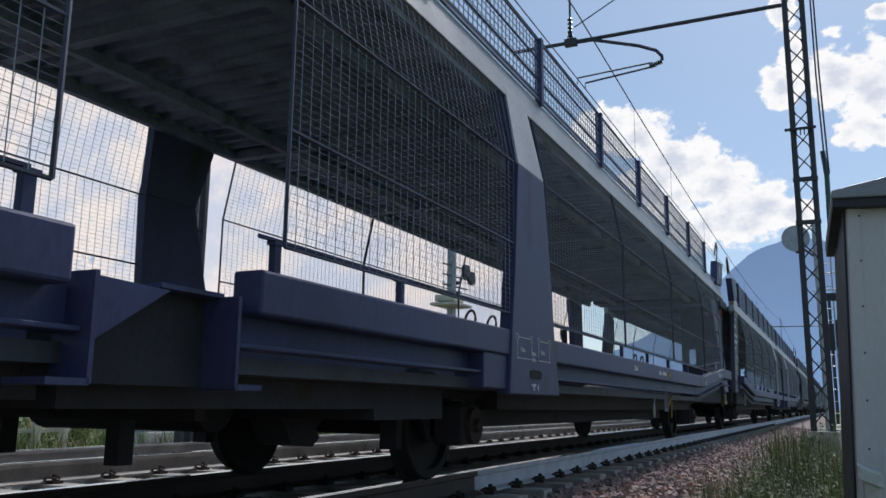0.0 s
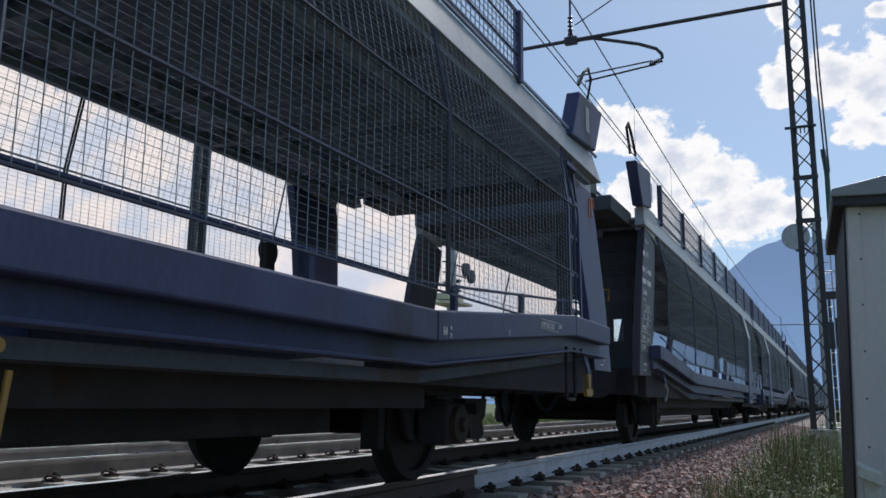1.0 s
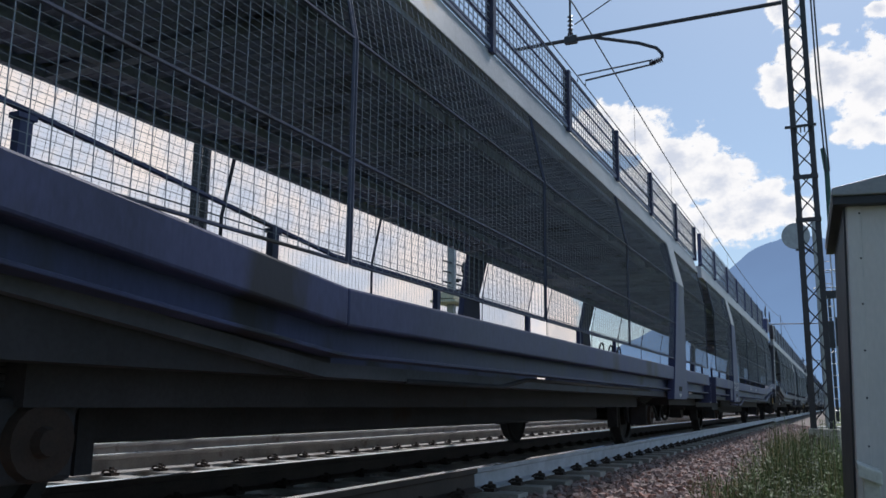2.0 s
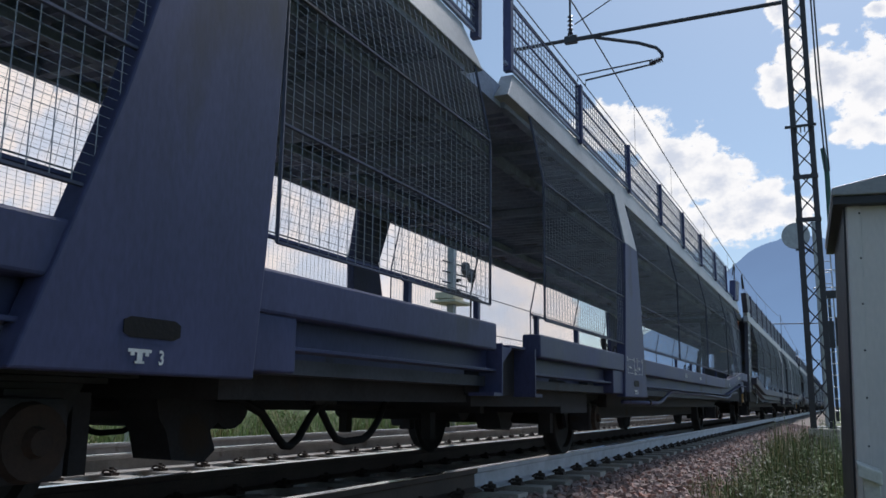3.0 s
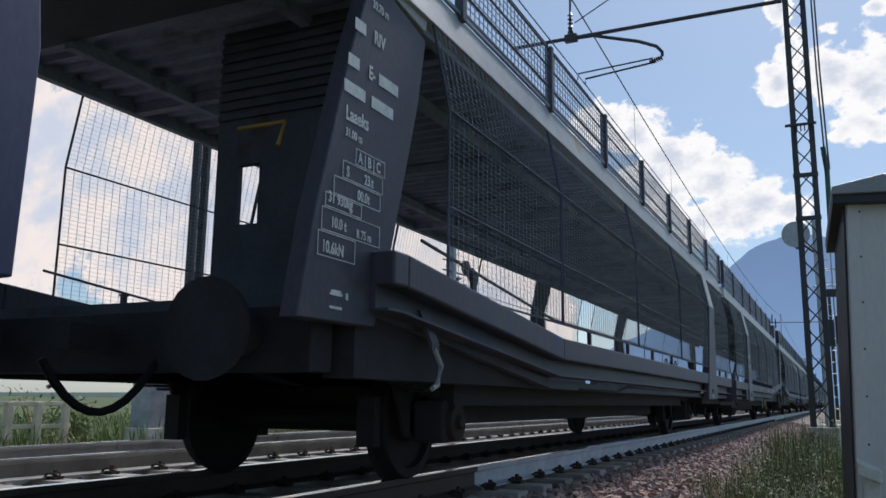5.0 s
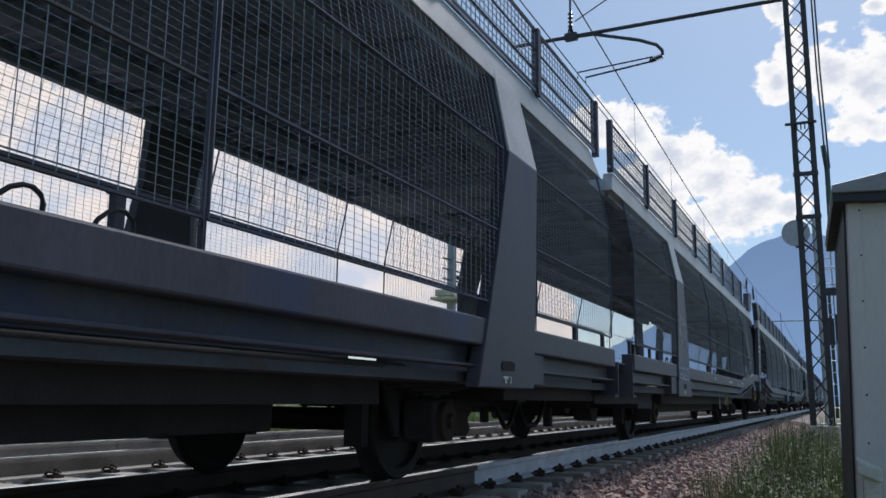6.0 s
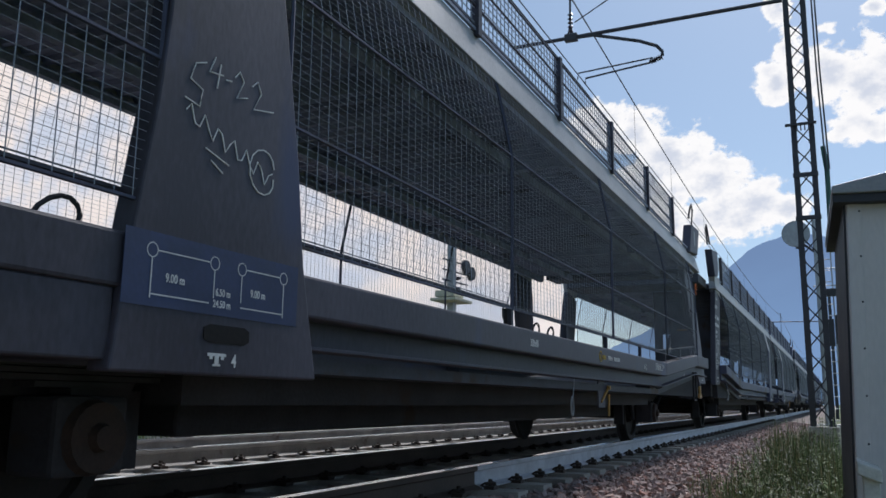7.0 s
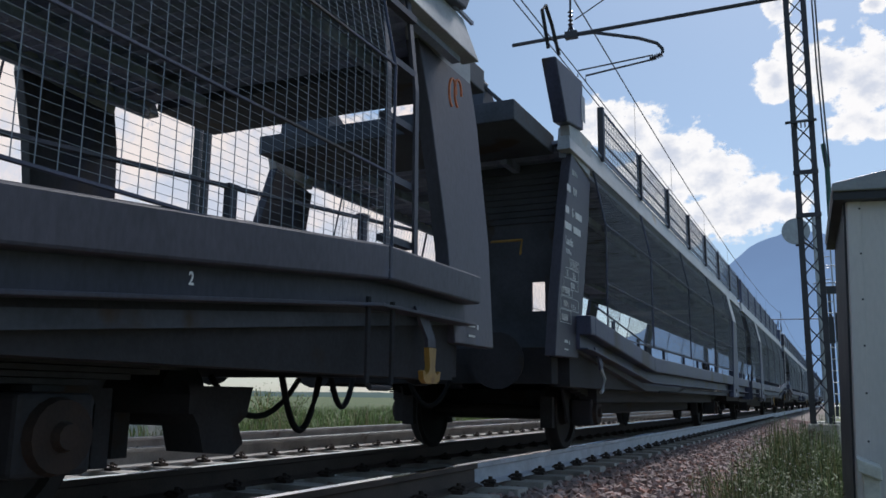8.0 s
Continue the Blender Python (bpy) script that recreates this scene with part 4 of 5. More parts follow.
def stones(name, n, area, size, label, mat):
    b = Build()
    cube = np.array([(x, y, z) for x in (-1, 1) for y in (-1, 1) for z in (-1, 1)], float)
    faces = [(0, 1, 3, 2), (4, 6, 7, 5), (0, 4, 5, 1), (2, 3, 7, 6), (0, 2, 6, 4), (1, 5, 7, 3)]
    for i in range(n):
        x, y = area(rng)
        r = size * rng.uniform(0.6, 1.35)
        q = cube * rng.uniform(0.55, 1.0, (8, 3)) * np.array([1, rng.uniform(0.6, 1.0), rng.uniform(0.5, 0.8)]) * r
        a, e = rng.uniform(0, 2 * math.pi), rng.uniform(-0.6, 0.6)
        m = np.array(Euler((e, rng.uniform(-0.6, 0.6), a)).to_matrix())
        q = q @ m.T + np.array([x, y, ground_height(x, y) + r * rng.uniform(0.1, 0.55)])
        b.add(q.tolist(), faces)
    me = bpy.data.meshes.new(name)
    me.from_pydata(b.v, [], b.f)
    me.materials.append(mat)
    o = new(name, me)
    return tagged(o, label, "ballast", kind="stuff")


def near_bank(g):
    y = -6.0 + 44 * g.random() ** 1.25
    return -2.62 + g.random() ** 0.9 * 1.9, y


def between(g):
    return g.uniform(-6.1, -4.0), -4 + 36 * g.random() ** 1.3


def cess2(g):
    return g.uniform(-9.0, -6.0), -2 + 36 * g.random() ** 1.3


def own_bed(g):
    return g.uniform(-4.1, -2.6), -4 + 28 * g.random() ** 1.2


stones("ballast_bank", 24000, near_bank, 0.027, "reddish grey crushed stone ballast on the bank", STONE)
stones("ballast_between", 13000, between, 0.028, "grey crushed stone ballast between the tracks", STONE_PALE)
stones("ballast_far_track", 5000, cess2, 0.03, "grey crushed stone ballast by the second track", STONE_PALE)
stones("ballast_own_track", 3500, own_bed, 0.028, "dark crushed stone ballast under the train", STONE)

# ---- overhead line mast and arm ----
MAST_Y = 12.0


def lattice_mast(x0, x1, y, z0, z1, label):
    """Two channel legs with bent lacing bars between them."""
    t = thing("lattice_mast", label, "line mast", "masts of the overhead line")
    for s, x in ((1, x0), (-1, x1)):
        leg = Build().box(x, x + s * 0.010, y, y + 0.16, z0, z1).box(x + s * 0.010, x + s * 0.072, y, y + 0.010, z0, z1).box(x + s * 0.010, x + s * 0.072, y + 0.150, y + 0.16, z0, z1)
        part("leg", leg, MAST, t)
    mid, half = (x0 + x1) / 2, (x1 - x0) / 2 - 0.055
    n = int((z1 - z0) / 0.0775)
    for yy, ph in ((y + 0.025, 0.0), (y + 0.042, math.pi)):
        part("lacing_bar", Build().tube([(mid + half * math.sin(ph + i * math.pi / 4), yy, z0 + 0.0775 * i) for i in range(n)], 0.0095, 5), MAST, t)
    for z in (2.95, 3.55):
        part("mast_clamp", Build().box(x0 - 0.01, x1 + 0.01, y - 0.025, y - 0.001, z, z + 0.06), MAST, t)
    part("comb_bracket", Build().box(x0 - 0.07, x1 + 0.03, y - 0.06, y - 0.02, 4.28, 4.31), MAST, t)
    for i in range(6):
        part("comb_peg", Build().tube([(x0 + 0.03 + 0.05 * i, y - 0.045, 4.29), (x0 + 0.03 + 0.05 * i, y - 0.045, 4.20)], 0.009, 5), MAST, t)
    part("mast_foot", Build().box(x0 - 0.03, x1 + 0.05, y - 0.05, y + 0.24, z0, 0.22), CONCRETE, t, "pale concrete foot", bevel=0.02)
    return t


mast = lattice_mast(-0.357, -0.058, MAST_Y, -0.5, 8.6, "dark riveted steel lattice mast of the overhead line")


def cantilever(y, x_mast):
    t = thing("cantilever_arm", "dark tubular cantilever arm with insulators holding the overhead wire", "overhead arm", "arms of the overhead line")
    part("arm_tube", Build().tube([(x_mast, y, 6.172), (-4.45, y, 6.172)], 0.03, 8), MAST, t)
    part("registration_tube", Build().tube([(-3.42, y, 6.16), (-3.10, y, 6.15), (-2.40, y, 5.925), (-2.14, y, 5.80), (-2.06, y, 5.70), (-2.055, y, 5.63)], 0.026, 8), MAST, t)
    ins = Build()
    for i in range(6):
        f = i / 5
        ins.disc((-2.06 - 0.16 * f, y, 5.61 - 0.04 * f), (-1, 0, -0.25), 0.05, 0.02, 0.03, 12)
    part("insulator", ins, INSUL, t, "ribbed dark insulator")
    part("steady_arm", Build().tube([(-2.16, y, 5.555), (-3.24, y, 5.457), (-3.25, y, 5.37)], 0.016, 6), MAST, t)
    part("steady_tube", Build().tube([(-2.20, y, 5.62), (-3.36, y, 5.56), (-3.37, y, 5.46)], 0.013, 6), MAST, t)
    v = Build()
    for i in range(5):
        v.disc((-3.47, y, 6.28 + 0.07 * i), (0, 0, 1), 0.045, 0.02, 0.03, 12)
    v.tube([(-3.47, y, 6.16), (-3.47, y, 6.9)], 0.018, 6)
    v.tube([(-3.53, y, 6.16), (-3.47, y, 6.40)], 0.012, 5).tube([(-3.41, y, 6.16), (-3.47, y, 6.40)], 0.012, 5)
    part("hanger_insulator", v, INSUL, t, "ribbed dark insulator")
    part("arm_clamp", Build().box(-3.56, -3.36, y - 0.05, y + 0.05, 6.11, 6.23), MAST, t, bevel=0.01)
    return t


cantilever(MAST_Y, -0.36)


def wire(name, pts, r, label):
    o = part(name, Build().tube(pts, r, 5), WIRE_CU, None)
    return tagged(o, label, "cable")


wire("contact_wire", [(-3.33, -40, 5.36), (-3.33, 12, 5.36), (-3.5, 60, 5.36), (-3.3, 110, 5.36), (-3.4, 300, 5.36)], 0.009, "thin dark copper contact wire above the track")
wire("contact_wire", [(-3.25, -40, 5.37), (-3.25, 12, 5.37), (-3.42, 60, 5.37), (-3.22, 110, 5.37), (-3.32, 300, 5.37)], 0.009, "thin dark copper contact wire above the track")


def catenary(y0, y1, z, drop):
    return [(-3.4, y0 + (y1 - y0) * i / 12, z - drop * 4 * (i / 12) * (1 - i / 12)) for i in range(13)]


wire("messenger_wire", catenary(-40, 12, 6.75, 0.7)[:-1] + catenary(12, 64, 6.75, 0.7)[:-1] + catenary(64, 116, 6.75, 0.7)[:-1] + catenary(116, 168, 6.75, 0.7), 0.012, "sagging dark messenger wire of the overhead line")
for y in (16.3, 20.4, 26, 32, 38, 44, 50):
    k = (y - 12) / 52
    wire("dropper", [(-3.4, y, 6.75 - 0.7 * 4 * k * (1 - k)), (-3.4, y, 5.37)], 0.004, "thin dropper between the overhead wires")
wire("stay_wire", [(-0.35, 12.0, 8.0), (-3.4, 12.0, 6.42)], 0.010, "thin stay wire of the cantilever arm")
for dx, y1 in ((0.03, 11.93), (0.07, 11.9)):
    part("hanging_cable", Build().tube([(-0.02 + dx, y1, 8.6), (-0.01 + dx, y1, 5.0), (0.02 + dx, y1, 3.6)], 0.012, 5), WIRE_CU, mast)
part("cable_pipe", Build().tube([(0.03, 12.0, 3.95), (0.06, 12.0, 3.6), (0.05, 12.05, 2.7)], 0.035, 8), PIPE_GREEN, mast, "green plastic cable pipe")

def far_mast(y):
    t = thing("far_mast", "dark steel mast with an arm over the track", "line mast", "masts of the overhead line")
    part("mast_body", Build().box(-0.25, -0.05, y, y + 0.2, -0.5, 8.5), MAST, t)
    part("arm_tube", Build().tube([(-0.2, y, 6.25), (-4.3, y, 6.3)], 0.035, 6), MAST, t)
    part("hanger", Build().tube([(-3.4, y, 6.9), (-3.4, y, 5.4)], 0.02, 5), MAST, t)


for y in (64.0, 116.0):
    far_mast(y)

# ---- signal and ladder tower behind the mast ----
sig = thing("round_signal", "grey round signal disc seen from behind on a post", "signal")
part("signal_disc", Build().disc((-0.70, 22.0, 4.67), (0, 1, 0), 0.33, 0.33, 0.04, 28), GALV, sig, bevel=0.01)
part("disc_bracket", Build().box(-0.72, -0.60, 22.02, 22.1, 4.3, 4.9).tube([(-0.66, 22.05, 4.5), (-0.30, 22.1, 4.2)], 0.03, 6), MAST, sig)
part("signal_post", Build().tube([(-0.28, 22.1, -0.5), (-0.28, 22.1, 5.0)], 0.05, 8), GALV, sig)
lad = thing("signal_tower", "galvanised ladder tower with dark signal boxes", "signal mast")
for x in (-0.13, 0.05):
    part("stile", Build().tube([(x, 24.0, -0.4), (x, 24.0, 4.6)], 0.018, 6), GALV, lad)
for i in range(16):
    part("rung", Build().tube([(-0.13, 24.0, -0.2 + 0.3 * i), (0.05, 24.0, -0.2 + 0.3 * i)], 0.012, 5), GALV, lad)
for z in (3.55, 4.0):
    part("cage_hoop", Build().tube([(-0.40, 24.0, z), (-0.40, 23.6, z), (0.12, 23.6, z), (0.12, 24.0, z)], 0.015, 5), GALV, lad)
for x0, x1, z0, z1 in ((-0.30, -0.22, 2.05, 2.75), (-0.20, 0.02, 2.0, 2.7), (0.06, 0.11, 2.05, 2.8), (-0.34, 0.14, 3.3, 3.5)):
    part("signal_box", Build().box(x0, x1, 23.85, 24.0, z0, z1), HUT_DARK, lad, bevel=0.01)
part("tower_base", Build().box(-0.6, 0.25, 23.8, 24.5, -0.5, 0.0), POST_WHITE, lad, "pale concrete base", bevel=0.02)

# ---- equipment hut ----
hut = thing("equipment_hut", "pale grey panelled trackside hut with a low pitched roof", "hut")
part("hut_wall", Build().box(0, 2.5, 0, 1.5, -0.55, 1.62), HUT, hut, bevel=0.006)
part("corner_strip", Build().box(0.006, 0.075, -0.012, -0.002, -0.55, 1.60), HUT, hut, bevel=0.003)
for i in range(7):
    part("rivet", Build().disc((0.066, -0.012, 0.05 + 0.25 * i), (0, -1, 0), 0.006, 0.004, 0.004, 8), HUT_DARK, hut)
# thin dark sheet over the whole left side wall
part("side_edge", Build().box(-0.012, -0.002, 0.02, 1.5, -0.55, 1.60), HUT_DARK, hut)
roof = Build()
rp = [(-0.07, 1.635), (-0.07, 1.68), (1.25, 1.98), (2.6, 1.68), (2.6, 1.635)]
roof.prism([(x, -0.10, z) for x, z in rp], [(x, 1.62, z) for x, z in rp])
part("roof", roof, HUT_ROOF, hut, bevel=0.008)
part("soffit_board", Build().box(-0.065, 2.55, -0.08, 1.58, 1.59, 1.632), HUT_DARK, hut, "dark eaves board")
part("warning_lettering", text_mesh("PI", 0.05, HUT_DARK), None, hut, "small dark lettering").matrix_basis = pose(0.185, -0.006, 0.88, 0, 0, -90)
part("sign_plate", Build().box(0.24, 0.36, -0.012, -0.002, 1.06, 1.32), HUT_DARK, hut)

hut.matrix_world = pose(0.050, 5.0, 0, 0, 1.96, 1.9)

# pale concrete post in front of it
cp = thing("concrete_post", "pale weathered concrete post with a slanted cap", "post", at=pose(0.012, 0, 0))
part("post_shaft", Build().box(0.068, 0.142, 4.62, 4.82, -0.52, 0.17), POST_WHITE, cp, bevel=0.006)
part("post_cap", Build().hexa([(0.045, 4.58, 0.17), (0.152, 4.58, 0.13), (0.152, 4.9, 0.13), (0.045, 4.9, 0.17)], [(0.045, 4.58, 0.235), (0.152, 4.58, 0.195), (0.152, 4.9, 0.195), (0.045, 4.9, 0.235)]), POST_WHITE, cp, bevel=0.008)

# ---- beyond the second track ----
fn = thing("garden_fence", "cream concrete rail fence beyond the tracks", "fence")
for i in range(6):
    y = 6.3 + 0.46 * i
    part("fence_post", Build().box(-10.06, -9.98, y, y + 0.10, -0.5, 0.42), FENCE, fn, bevel=0.008)
for z in (0.06, 0.37):
    part("fence_rail", Build().box(-10.035, -10.005, 6.2, 8.75, z, z + 0.06), FENCE, fn, bevel=0.006)
gp = thing("concrete_cabinet", "grey concrete cable cabinet beyond the tracks", "cabinet")
part("cabinet_body", Build().box(-10.3, -9.9, 10.15, 10.75, -0.45, 1.15), GALV, gp, bevel=0.01)
part("cabinet_foot", Build().box(-10.35, -9.85, 10.1, 10.8, -0.5, 0.02), POST_WHITE, gp, bevel=0.01)
bm2 = thing("twin_post_mast", "dark twin-channel steel mast beyond the second track", "line mast", "masts of the overhead line")
for y in (9.82, 10.03):
    part("channel", Build().box(-9.06, -8.94, y, y + 0.075, -0.4, 8.5), MAST, bm2)
for i in range(10):
    part("batten", Build().box(-9.03, -8.97, 9.895, 10.03, -0.2 + 0.84 * i, -0.14 + 0.84 * i), MAST, bm2)
sm = thing("signal_gantry", "steel signal mast with lamps and a small platform", "signal mast")
part("gantry_post", Build().box(-10.12, -9.92, 21.75, 21.95, -0.5, 5.0), GALV, sm)
part("platform", Build().box(-10.4, -9.6, 21.2, 22.4, 3.3, 3.38).box(-10.3, -9.7, 21.3, 22.0, 3.42, 3.6), FENCE, sm, bevel=0.01)
for z in (3.9, 4.2, 4.5):
    part("cross_arm", Build().tube([(-10, 21.2, z), (-10, 22.9, z + 0.05)], 0.025, 5), MAST, sm)
for y, z in ((22.6, 4.45), (23.0, 4.3)):
    part("signal_head", Build().disc((-9.95, y, z), (1, 0, 0), 0.22, 0.2, 0.12, 16), MAST, sm)
for z in (3.75, 4.05):
    part("insulator", Build().disc((-10, 22.2, z), (0, 1, 0.2), 0.06, 0.03, 0.25, 10), INSUL, sm)

# ---- distance ----
def ridge(name, y, x0, x1, height, mat, label, seed, rough=22):
    b = Build()
    n = 160
    for i in range(n + 1):
        x = x0 + (x1 - x0) * i / n
        h = height(x) + rough * noise.noise(Vector((x / 160, seed, 0))) + 0.5 * rough * noise.noise(Vector((x / 40, seed, 3)))
        b.v += [(x, y, -20), (x, y + 250, h * 0.55), (x, y + 600, h)]
    b.f = [(3 * i + j, 3 * i + 3 + j, 3 * i + 4 + j, 3 * i + 1 + j) for i in range(n) for j in (0, 1)]
    o = part(name, b, mat, None, smooth=True)
    return tagged(o, label, "mountain", kind="structure")


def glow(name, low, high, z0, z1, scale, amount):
    """Distance that glows softly; haze and the faint relief of slopes are painted in."""
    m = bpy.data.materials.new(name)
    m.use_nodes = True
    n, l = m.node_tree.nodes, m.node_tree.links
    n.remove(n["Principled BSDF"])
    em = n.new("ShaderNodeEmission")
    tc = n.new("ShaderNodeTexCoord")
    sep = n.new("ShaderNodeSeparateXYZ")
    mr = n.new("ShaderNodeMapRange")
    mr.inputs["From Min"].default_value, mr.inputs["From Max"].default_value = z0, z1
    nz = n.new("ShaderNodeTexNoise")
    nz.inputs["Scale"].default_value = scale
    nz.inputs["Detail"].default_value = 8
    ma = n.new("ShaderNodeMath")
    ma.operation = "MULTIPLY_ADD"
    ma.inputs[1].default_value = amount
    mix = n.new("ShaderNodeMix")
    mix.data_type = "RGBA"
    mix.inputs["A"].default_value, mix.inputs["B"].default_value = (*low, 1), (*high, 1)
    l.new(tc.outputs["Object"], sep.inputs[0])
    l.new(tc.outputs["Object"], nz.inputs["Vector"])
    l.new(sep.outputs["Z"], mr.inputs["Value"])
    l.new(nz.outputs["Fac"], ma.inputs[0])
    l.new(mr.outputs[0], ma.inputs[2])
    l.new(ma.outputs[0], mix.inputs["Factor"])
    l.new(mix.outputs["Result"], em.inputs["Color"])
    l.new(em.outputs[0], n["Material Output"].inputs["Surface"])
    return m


HAZE = glow("mountain_painted_haze", (0.21, 0.34, 0.55), (0.17, 0.26, 0.43), 100, 650, 0.006, 0.35)
# The far wood glows as well, its haze put into the colour.
FOREST = glow("far_wood_painted_haze", (0.10, 0.14, 0.12), (0.16, 0.22, 0.26), 0, 120, 0.02, 0.4)
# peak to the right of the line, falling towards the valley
ridge("mountain_backdrop", 2700, -1500, 2500, lambda x: 170 + 455 * math.exp(-((x + 100) / 470) ** 2), HAZE, "blue mountain with painted haze at the valley's end", 2.0)
ridge("wooded_slope_backdrop", 900, -4000, -500, lambda x: 9, FOREST, "wooded slope with painted haze far beyond the meadow", 5.0, 5)


def cloud_material(name, blobs, bright, shade, scale, seed):
    """Cumulus on a far plain sheet: lit puffs with soft ragged edges, clear elsewhere. blobs: x, z, half width, half height."""
    m = bpy.data.materials.new(name)
    m.use_nodes = True
    n, l = m.node_tree.nodes, m.node_tree.links
    n.remove(n["Principled BSDF"])
    tc = n.new("ShaderNodeTexCoord")

    def math_node(op, a, b=None):
        t = n.new("ShaderNodeMath")
        t.operation = op
        for i, v in enumerate((a, b)):
            if v is None:
                continue
            if isinstance(v, (int, float)):
                t.inputs[i].default_value = v
            else:
                l.new(v, t.inputs[i])
        return t.outputs[0]

    total = None
    for x, z, a, b in blobs:
        mp = n.new("ShaderNodeMapping")
        mp.vector_type = "TEXTURE"
        mp.inputs["Location"].default_value = (x, 0, z)
        mp.inputs["Scale"].default_value = (a, 1, b)
        l.new(tc.outputs["Object"], mp.inputs["Vector"])
        ln = n.new("ShaderNodeVectorMath")
        ln.operation = "LENGTH"
        l.new(mp.outputs[0], ln.inputs[0])
        g = math_node("SUBTRACT", 1.0, ln.outputs["Value"])
        total = g if total is None else math_node("SMOOTH_MAX", total, g)
        if total.node.operation == "SMOOTH_MAX":
            total.node.inputs[2].default_value = 0.15

    def cloud_noise(sc, det, off):
        mp = n.new("ShaderNodeMapping")
        mp.inputs["Location"].default_value = (off, seed, off * 2)
        mp.inputs["Scale"].default_value = (1, 1, 1.25)
        l.new(tc.outputs["Object"], mp.inputs["Vector"])
        t = n.new("ShaderNodeTexNoise")
        t.inputs["Scale"].default_value = sc
        t.inputs["Detail"].default_value = det
        t.inputs["Roughness"].default_value = 0.6
        l.new(mp.outputs[0], t.inputs["Vector"])
        return t.outputs["Fac"]

    f1 = cloud_noise(scale, 9, 0)
    body = math_node("ADD", total, math_node("MULTIPLY", math_node("SUBTRACT", f1, 0.5), 2.2))
    al = n.new("ShaderNodeMapRange")
    al.interpolation_type = "SMOOTHSTEP"
    al.inputs["From Min"].default_value, al.inputs["From Max"].default_value = 0.02, 0.26
    l.new(body, al.inputs["Value"])
    # thick middles shade to grey, thin edges stay bright
    sh = n.new("ShaderNodeMapRange")
    sh.interpolation_type = "SMOOTHSTEP"
    sh.inputs["From Min"].default_value, sh.inputs["From Max"].default_value = 0.25, 1.15
    l.new(math_node("ADD", body, math_node("MULTIPLY", math_node("SUBTRACT", cloud_noise(scale * 1.7, 7, 40), 0.5), 1.6)), sh.inputs["Value"])
    mix = n.new("ShaderNodeMix")
    mix.data_type = "RGBA"
    mix.inputs["A"].default_value, mix.inputs["B"].default_value = (*bright, 1), (*shade, 1)
    l.new(sh.outputs[0], mix.inputs["Factor"])
    em = n.new("ShaderNodeEmission")
    l.new(mix.outputs["Result"], em.inputs["Color"])
    tr = n.new("ShaderNodeBsdfTransparent")
    ms = n.new("ShaderNodeMixShader")
    l.new(al.outputs[0], ms.inputs["Fac"])
    l.new(tr.outputs[0], ms.inputs[1])
    l.new(em.outputs[0], ms.inputs[2])
    l.new(ms.outputs[0], n["Material Output"].inputs["Surface"])
    return m


def cloud(name, blobs, bright, shade, y, scale, seed, label, tilt=0.0):
    blobs = [[v * y / 3000 for v in b] for b in blobs]
    x0, x1 = min(b[0] - 2.1 * b[2] for b in blobs), max(b[0] + 2.1 * b[2] for b in blobs)
    z0, z1 = min(b[1] - 2.1 * b[3] for b in blobs), max(b[1] + 2.1 * b[3] for b in blobs)
    b = Build().add([(x0, 0, z0), (x1, 0, z0), (x1, 0, z1), (x0, 0, z1)], [(0, 1, 2, 3)])
    o = part(name, b, cloud_material(name, blobs, bright, shade, scale, seed), None)
    o.location = (0, y, 0)
    return tagged(o, label, "cloud", kind="structure")


LIT, GREYED = (1.0, 0.97, 0.92), (0.66, 0.69, 0.75)
CLOUDS = [
    cloud("backdrop_cloud", [(-740, 1040, 130, 110), (-600, 990, 130, 110), (-470, 880, 150, 130), (-330, 790, 150, 110), (-190, 690, 130, 90), (-90, 660, 90, 60), (-330, 640, 280, 110), (-560, 780, 200, 150)], LIT, GREYED, 3500, 0.0065, 3, "white sunlit cumulus cloud over the valley"),
    cloud("backdrop_cloud", [(60, 1130, 120, 120), (200, 1060, 170, 170), (-110, 1110, 90, 90), (170, 930, 120, 80), (380, 1050, 180, 180), (-60, 1230, 60, 90)], LIT, GREYED, 3600, 0.0065, 11, "bright broken cumulus cloud beside the mast"),
    cloud("backdrop_cloud", [(-90, 1400, 60, 110), (220, 1330, 50, 40), (60, 1290, 50, 30)], LIT, GREYED, 3700, 0.008, 23, "small broken white cloud high up"),
    cloud("backdrop_cloud", [(-3700, 1300, 1500, 900), (-2600, 900, 1300, 700), (-1800, 600, 900, 500), (-1250, 400, 500, 350)], (0.92, 0.82, 0.75), (0.62, 0.66, 0.74), 2300, 0.0036, 31, "soft pinkish cloud bank behind the train"),
]

# ---- plants ----
def blade(b, x, y, z, h, lean, turn, wide):
    """One bent blade of grass, three flat lengths."""
    c, s = math.cos(turn), math.sin(turn)
    k = len(b.v)
    for f in (0.0, 0.4, 0.75):
        px, py, pz = x + c * lean * f * f, y + s * lean * f * f, z + h * f
        ww = wide * (1 - 0.6 * f)
        b.v += [(px - s * ww, py + c * ww, pz), (px + s * ww, py - c * ww, pz)]
    b.v.append((x + c * lean, y + s * lean, z + h * (1 - 0.25 * min(1, abs(lean) / h))))
    b.f += [(k, k + 1, k + 3, k + 2), (k + 2, k + 3, k + 5, k + 4), (k + 4, k + 5, k + 6)]


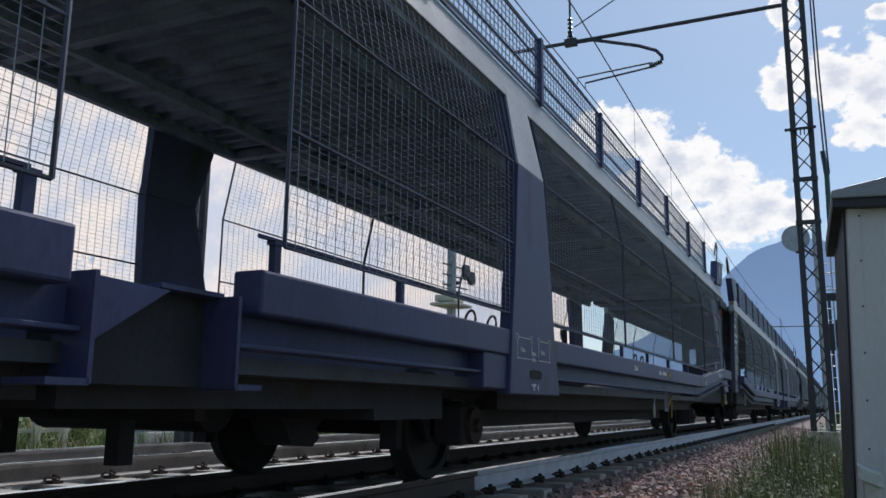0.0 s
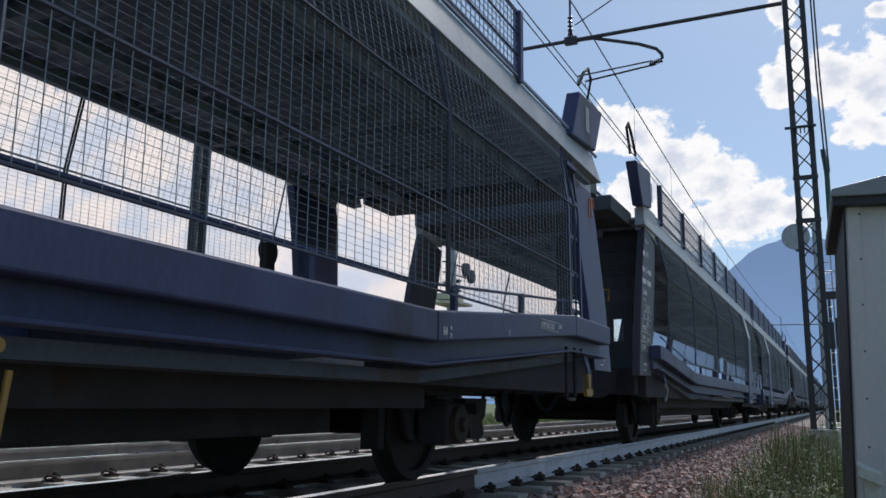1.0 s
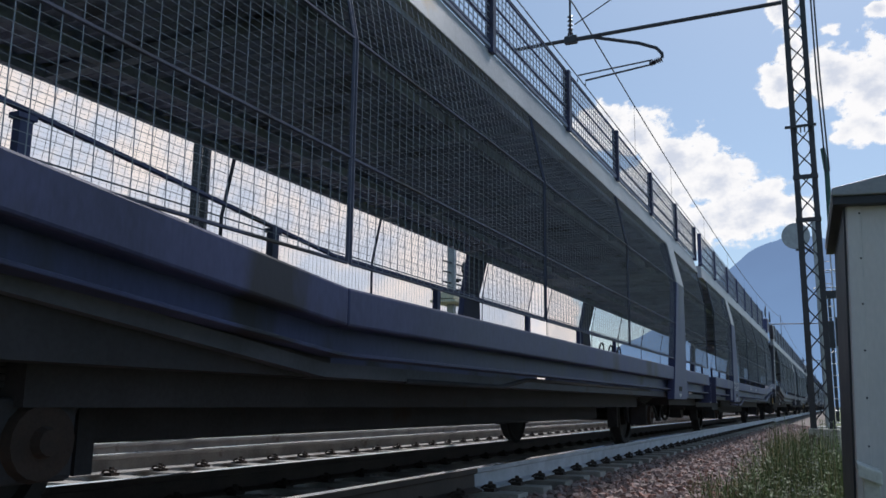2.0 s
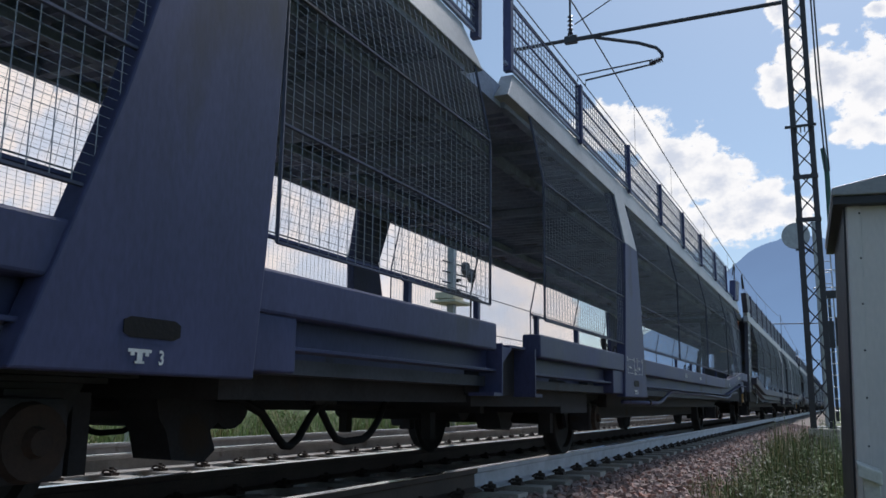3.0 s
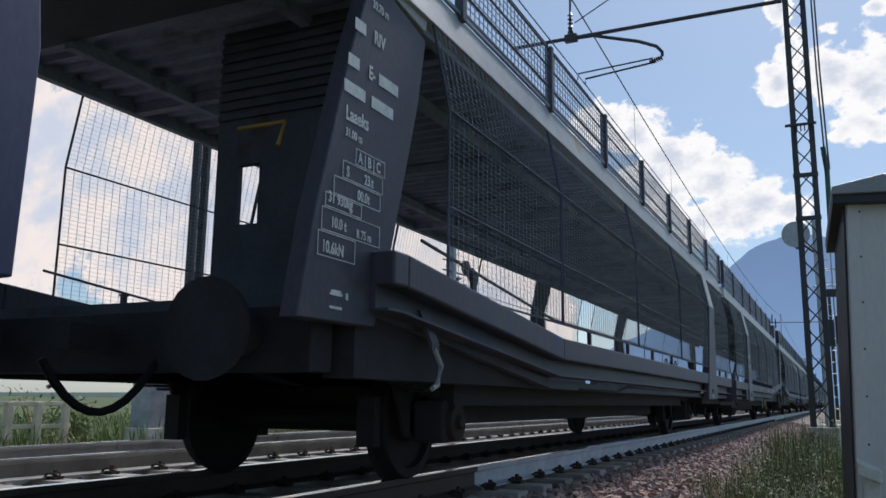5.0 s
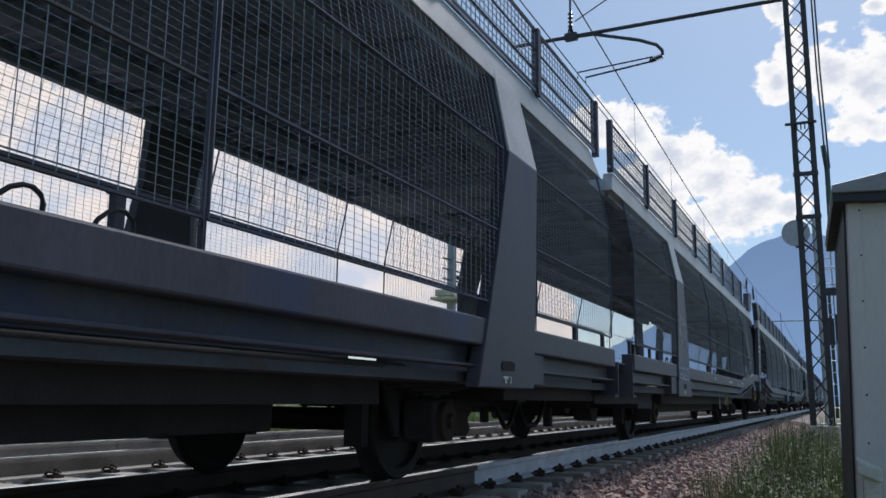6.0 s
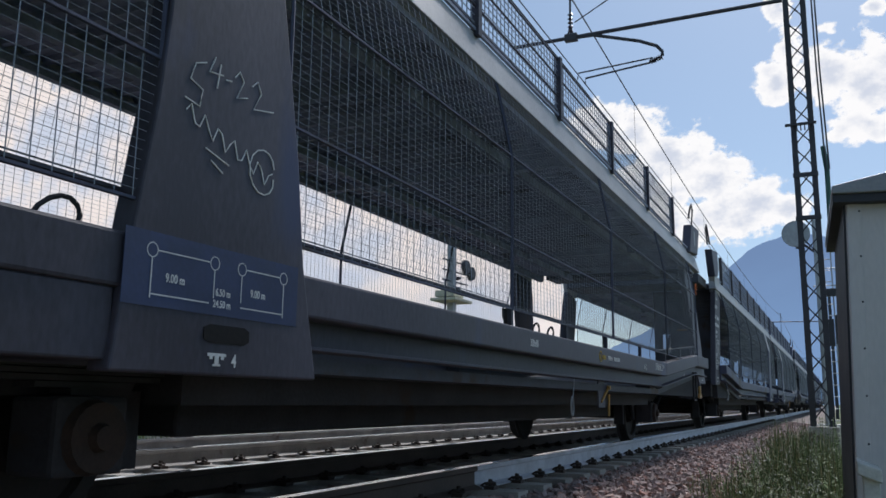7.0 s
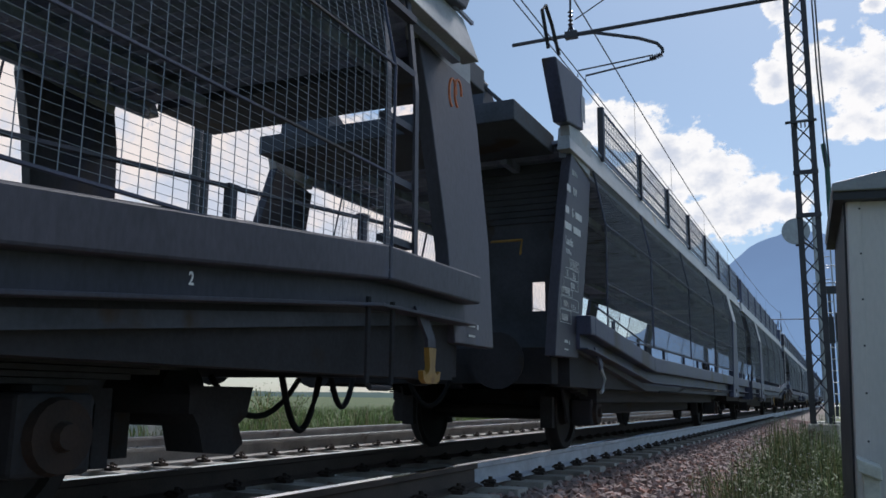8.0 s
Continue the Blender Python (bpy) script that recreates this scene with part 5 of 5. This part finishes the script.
def leaf(b, p, d, size, g):
    d = Vector(d).normalized()
    s = d.cross(Vector((0, 0, 1)))
    s = s.normalized() if s.length > 0.01 else Vector((1, 0, 0))
    n = Vector(p)
    tip = n + d * size
    m = n + d * size * 0.45 + Vector((0, 0, size * g.uniform(-0.1, 0.15)))
    k = len(b.v)
    b.v += [tuple(n), tuple(m + s * size * 0.17), tuple(tip), tuple(m - s * size * 0.17)]
    b.f += [(k, k + 1, k + 2, k + 3)]


def plant_stuff(name, b, mat, label, category="weeds"):
    me = bpy.data.meshes.new(name)
    me.from_pydata(b.v, [], b.f)
    me.materials.append(mat)
    return tagged(new(name, me), label, category, kind="stuff")


def weeds(g):
    green, dry, white = Build(), Build(), Build()

    def height(x, y):
        """Taller growth in front of the mast's foot."""
        return 2.1 if 8.8 < y < 11.8 and x > -0.75 else 1.0

    def spot():
        y = 3.6 + 17 * g.random() ** 1.5
        edge = -0.80 - 0.035 * y + 0.25 * math.sin(y * 1.3)
        x = edge + (0.10 - edge) * g.random() ** 0.8
        return x, y

    for i in range(15000):
        x, y = spot()
        tuft = math.sin(x * 7.1 + 2.3 * math.sin(y * 2.9)) * math.sin(y * 5.3 + 1.7 * math.sin(x * 4.1))
        if tuft < g.uniform(-0.9, 0.35):
            continue
        thick = min(1.0, (x + 1.6) / 0.9)
        h = g.uniform(0.06, 0.34) * (0.45 + 0.75 * thick) * (0.8 + 0.35 * tuft) * height(x, y)
        blade(green if g.random() < 0.66 else dry, x, y, ground_height(x, y) - 0.02, h, g.uniform(0.02, 0.20), g.uniform(0, 6.3), g.uniform(0.002, 0.006))
    for i in range(560):
        x, y = spot()
        if x < -1.0:
            continue
        h = g.uniform(0.14, 0.50) * min(1.15, (x + 1.6) / 0.9) * (0.75 if y < 6 else 1.0) * (0.6 + 0.4 * height(x, y))
        z = ground_height(x, y)
        lx, ly = g.uniform(-0.12, 0.12), g.uniform(-0.12, 0.12)
        green.tube([(x, y, z), (x + lx * 0.4, y + ly * 0.4, z + h * 0.5), (x + lx, y + ly, z + h)], 0.003, 3)
        n = int(h * 34)
        for j in range(n):
            f = 0.12 + 0.88 * (j + g.random()) / n
            a = g.uniform(0, 6.3)
            leaf(green, (x + lx * f, y + ly * f, z + h * f), (math.cos(a), math.sin(a), g.uniform(-0.2, 0.7)), g.uniform(0.03, 0.085) * (1.15 - 0.5 * f), g)
        if g.random() < 0.35:
            for j in range(g.integers(4, 11)):
                p = (x + lx + g.normal() * 0.035, y + ly + g.normal() * 0.035, z + h + g.uniform(-0.08, 0.05))
                leaf(white, p, (g.normal(), g.normal(), 0.6), 0.018, g)
                leaf(white, p, (g.normal(), g.normal(), 0.6), 0.018, g)
    plant_stuff("weeds", green, LEAF, "dense green weeds and grass on the bank")
    plant_stuff("dry_grass", dry, DRY, "dry yellow grass blades among the weeds", "grass")
    plant_stuff("wild_flowers", white, FLOWER, "small white wild flowers on the weeds", "flowers")


weeds(np.random.default_rng(7))


def verge(g):
    tall, dry = Build(), Build()
    for i in range(34000):
        x = -9.7 - 20 * g.random() ** 2
        y = 4 + 50 * g.random() ** 1.3
        clump = 0.5 + 0.5 * noise.noise(Vector((x * 0.7, y * 0.5, 4)))
        blade(tall if g.random() < 0.72 else dry, x, y, ground_height(x, y) - 0.02, g.uniform(0.22, 0.72) * (0.4 + 0.85 * clump), g.uniform(0.05, 0.35), g.uniform(0, 6.3), g.uniform(0.006, 0.014))
    plant_stuff("verge_grass", tall, VERGE, "tall green grass beyond the second track", "grass")
    plant_stuff("verge_dry_grass", dry, DRY, "dry stalks in the grass beyond the second track", "grass")


verge(np.random.default_rng(9))


def shrub(x, y, h, g):
    t = thing("shrub", "leafy green shrub behind the fence", "shrub", "shrubs beyond the tracks", pose(x, y, ground_height(x, y) - 0.02))
    stems, crown = Build(), Build()
    for i in range(9):
        a, r = g.uniform(0, 6.3), g.uniform(0.1, 0.55) * h
        tip = Vector((r * math.cos(a), r * math.sin(a), h * g.uniform(0.6, 1.0)))
        stems.tube([(0.03 * math.cos(a), 0.03 * math.sin(a), 0), tip * 0.5 + Vector((0, 0, 0.1 * h)), tip], 0.012, 4)
        for j in range(60):
            p = tip * g.uniform(0.3, 1.05) + Vector((g.normal(), g.normal(), g.normal())) * 0.10 * h
            leaf(crown, p, (g.normal(), g.normal(), g.normal() * 0.6), g.uniform(0.05, 0.11), g)
    part("stem", stems, DRY, t)
    part("crown", crown, VERGE, t)


sg = np.random.default_rng(12)
for x, y, h in ((-10.9, 7.2, 1.0), (-11.2, 8.0, 1.1), (-10.8, 8.9, 1.05), (-11.0, 9.6, 0.95), (-11.6, 10.4, 1.0), (-11.8, 12.0, 0.8), (-12.5, 14.5, 0.9), (-13.5, 18.0, 1.1), (-12.8, 12.9, 1.0), (-14.2, 15.6, 1.1), (-11.4, 13.4, 0.7), (-15.5, 20.5, 1.2), (-11.9, 16.5, 0.8), (-17.0, 24.0, 1.3)):
    shrub(x, y, h, sg)


def motions():
    times = [0.0, 0.5, 1.0, 1.5, 2.0, 2.5, 2.9, 3.0, 3.5, 4.0, 4.5, 5.0, 5.5, 6.0, 6.5, 7.0, 7.5, 8.0]
    for w, y in zip(TRAIN, STARTS):
        walk(w, [(t, pose(TRACK, y - run(t), 0)) for t in times])

    for c in CLOUDS:
        x, y, z = c.location
        walk(c, [(t, pose(x - 3.2 * t, y, z)) for t in (0.0, 4.0, 8.0)])


motions()
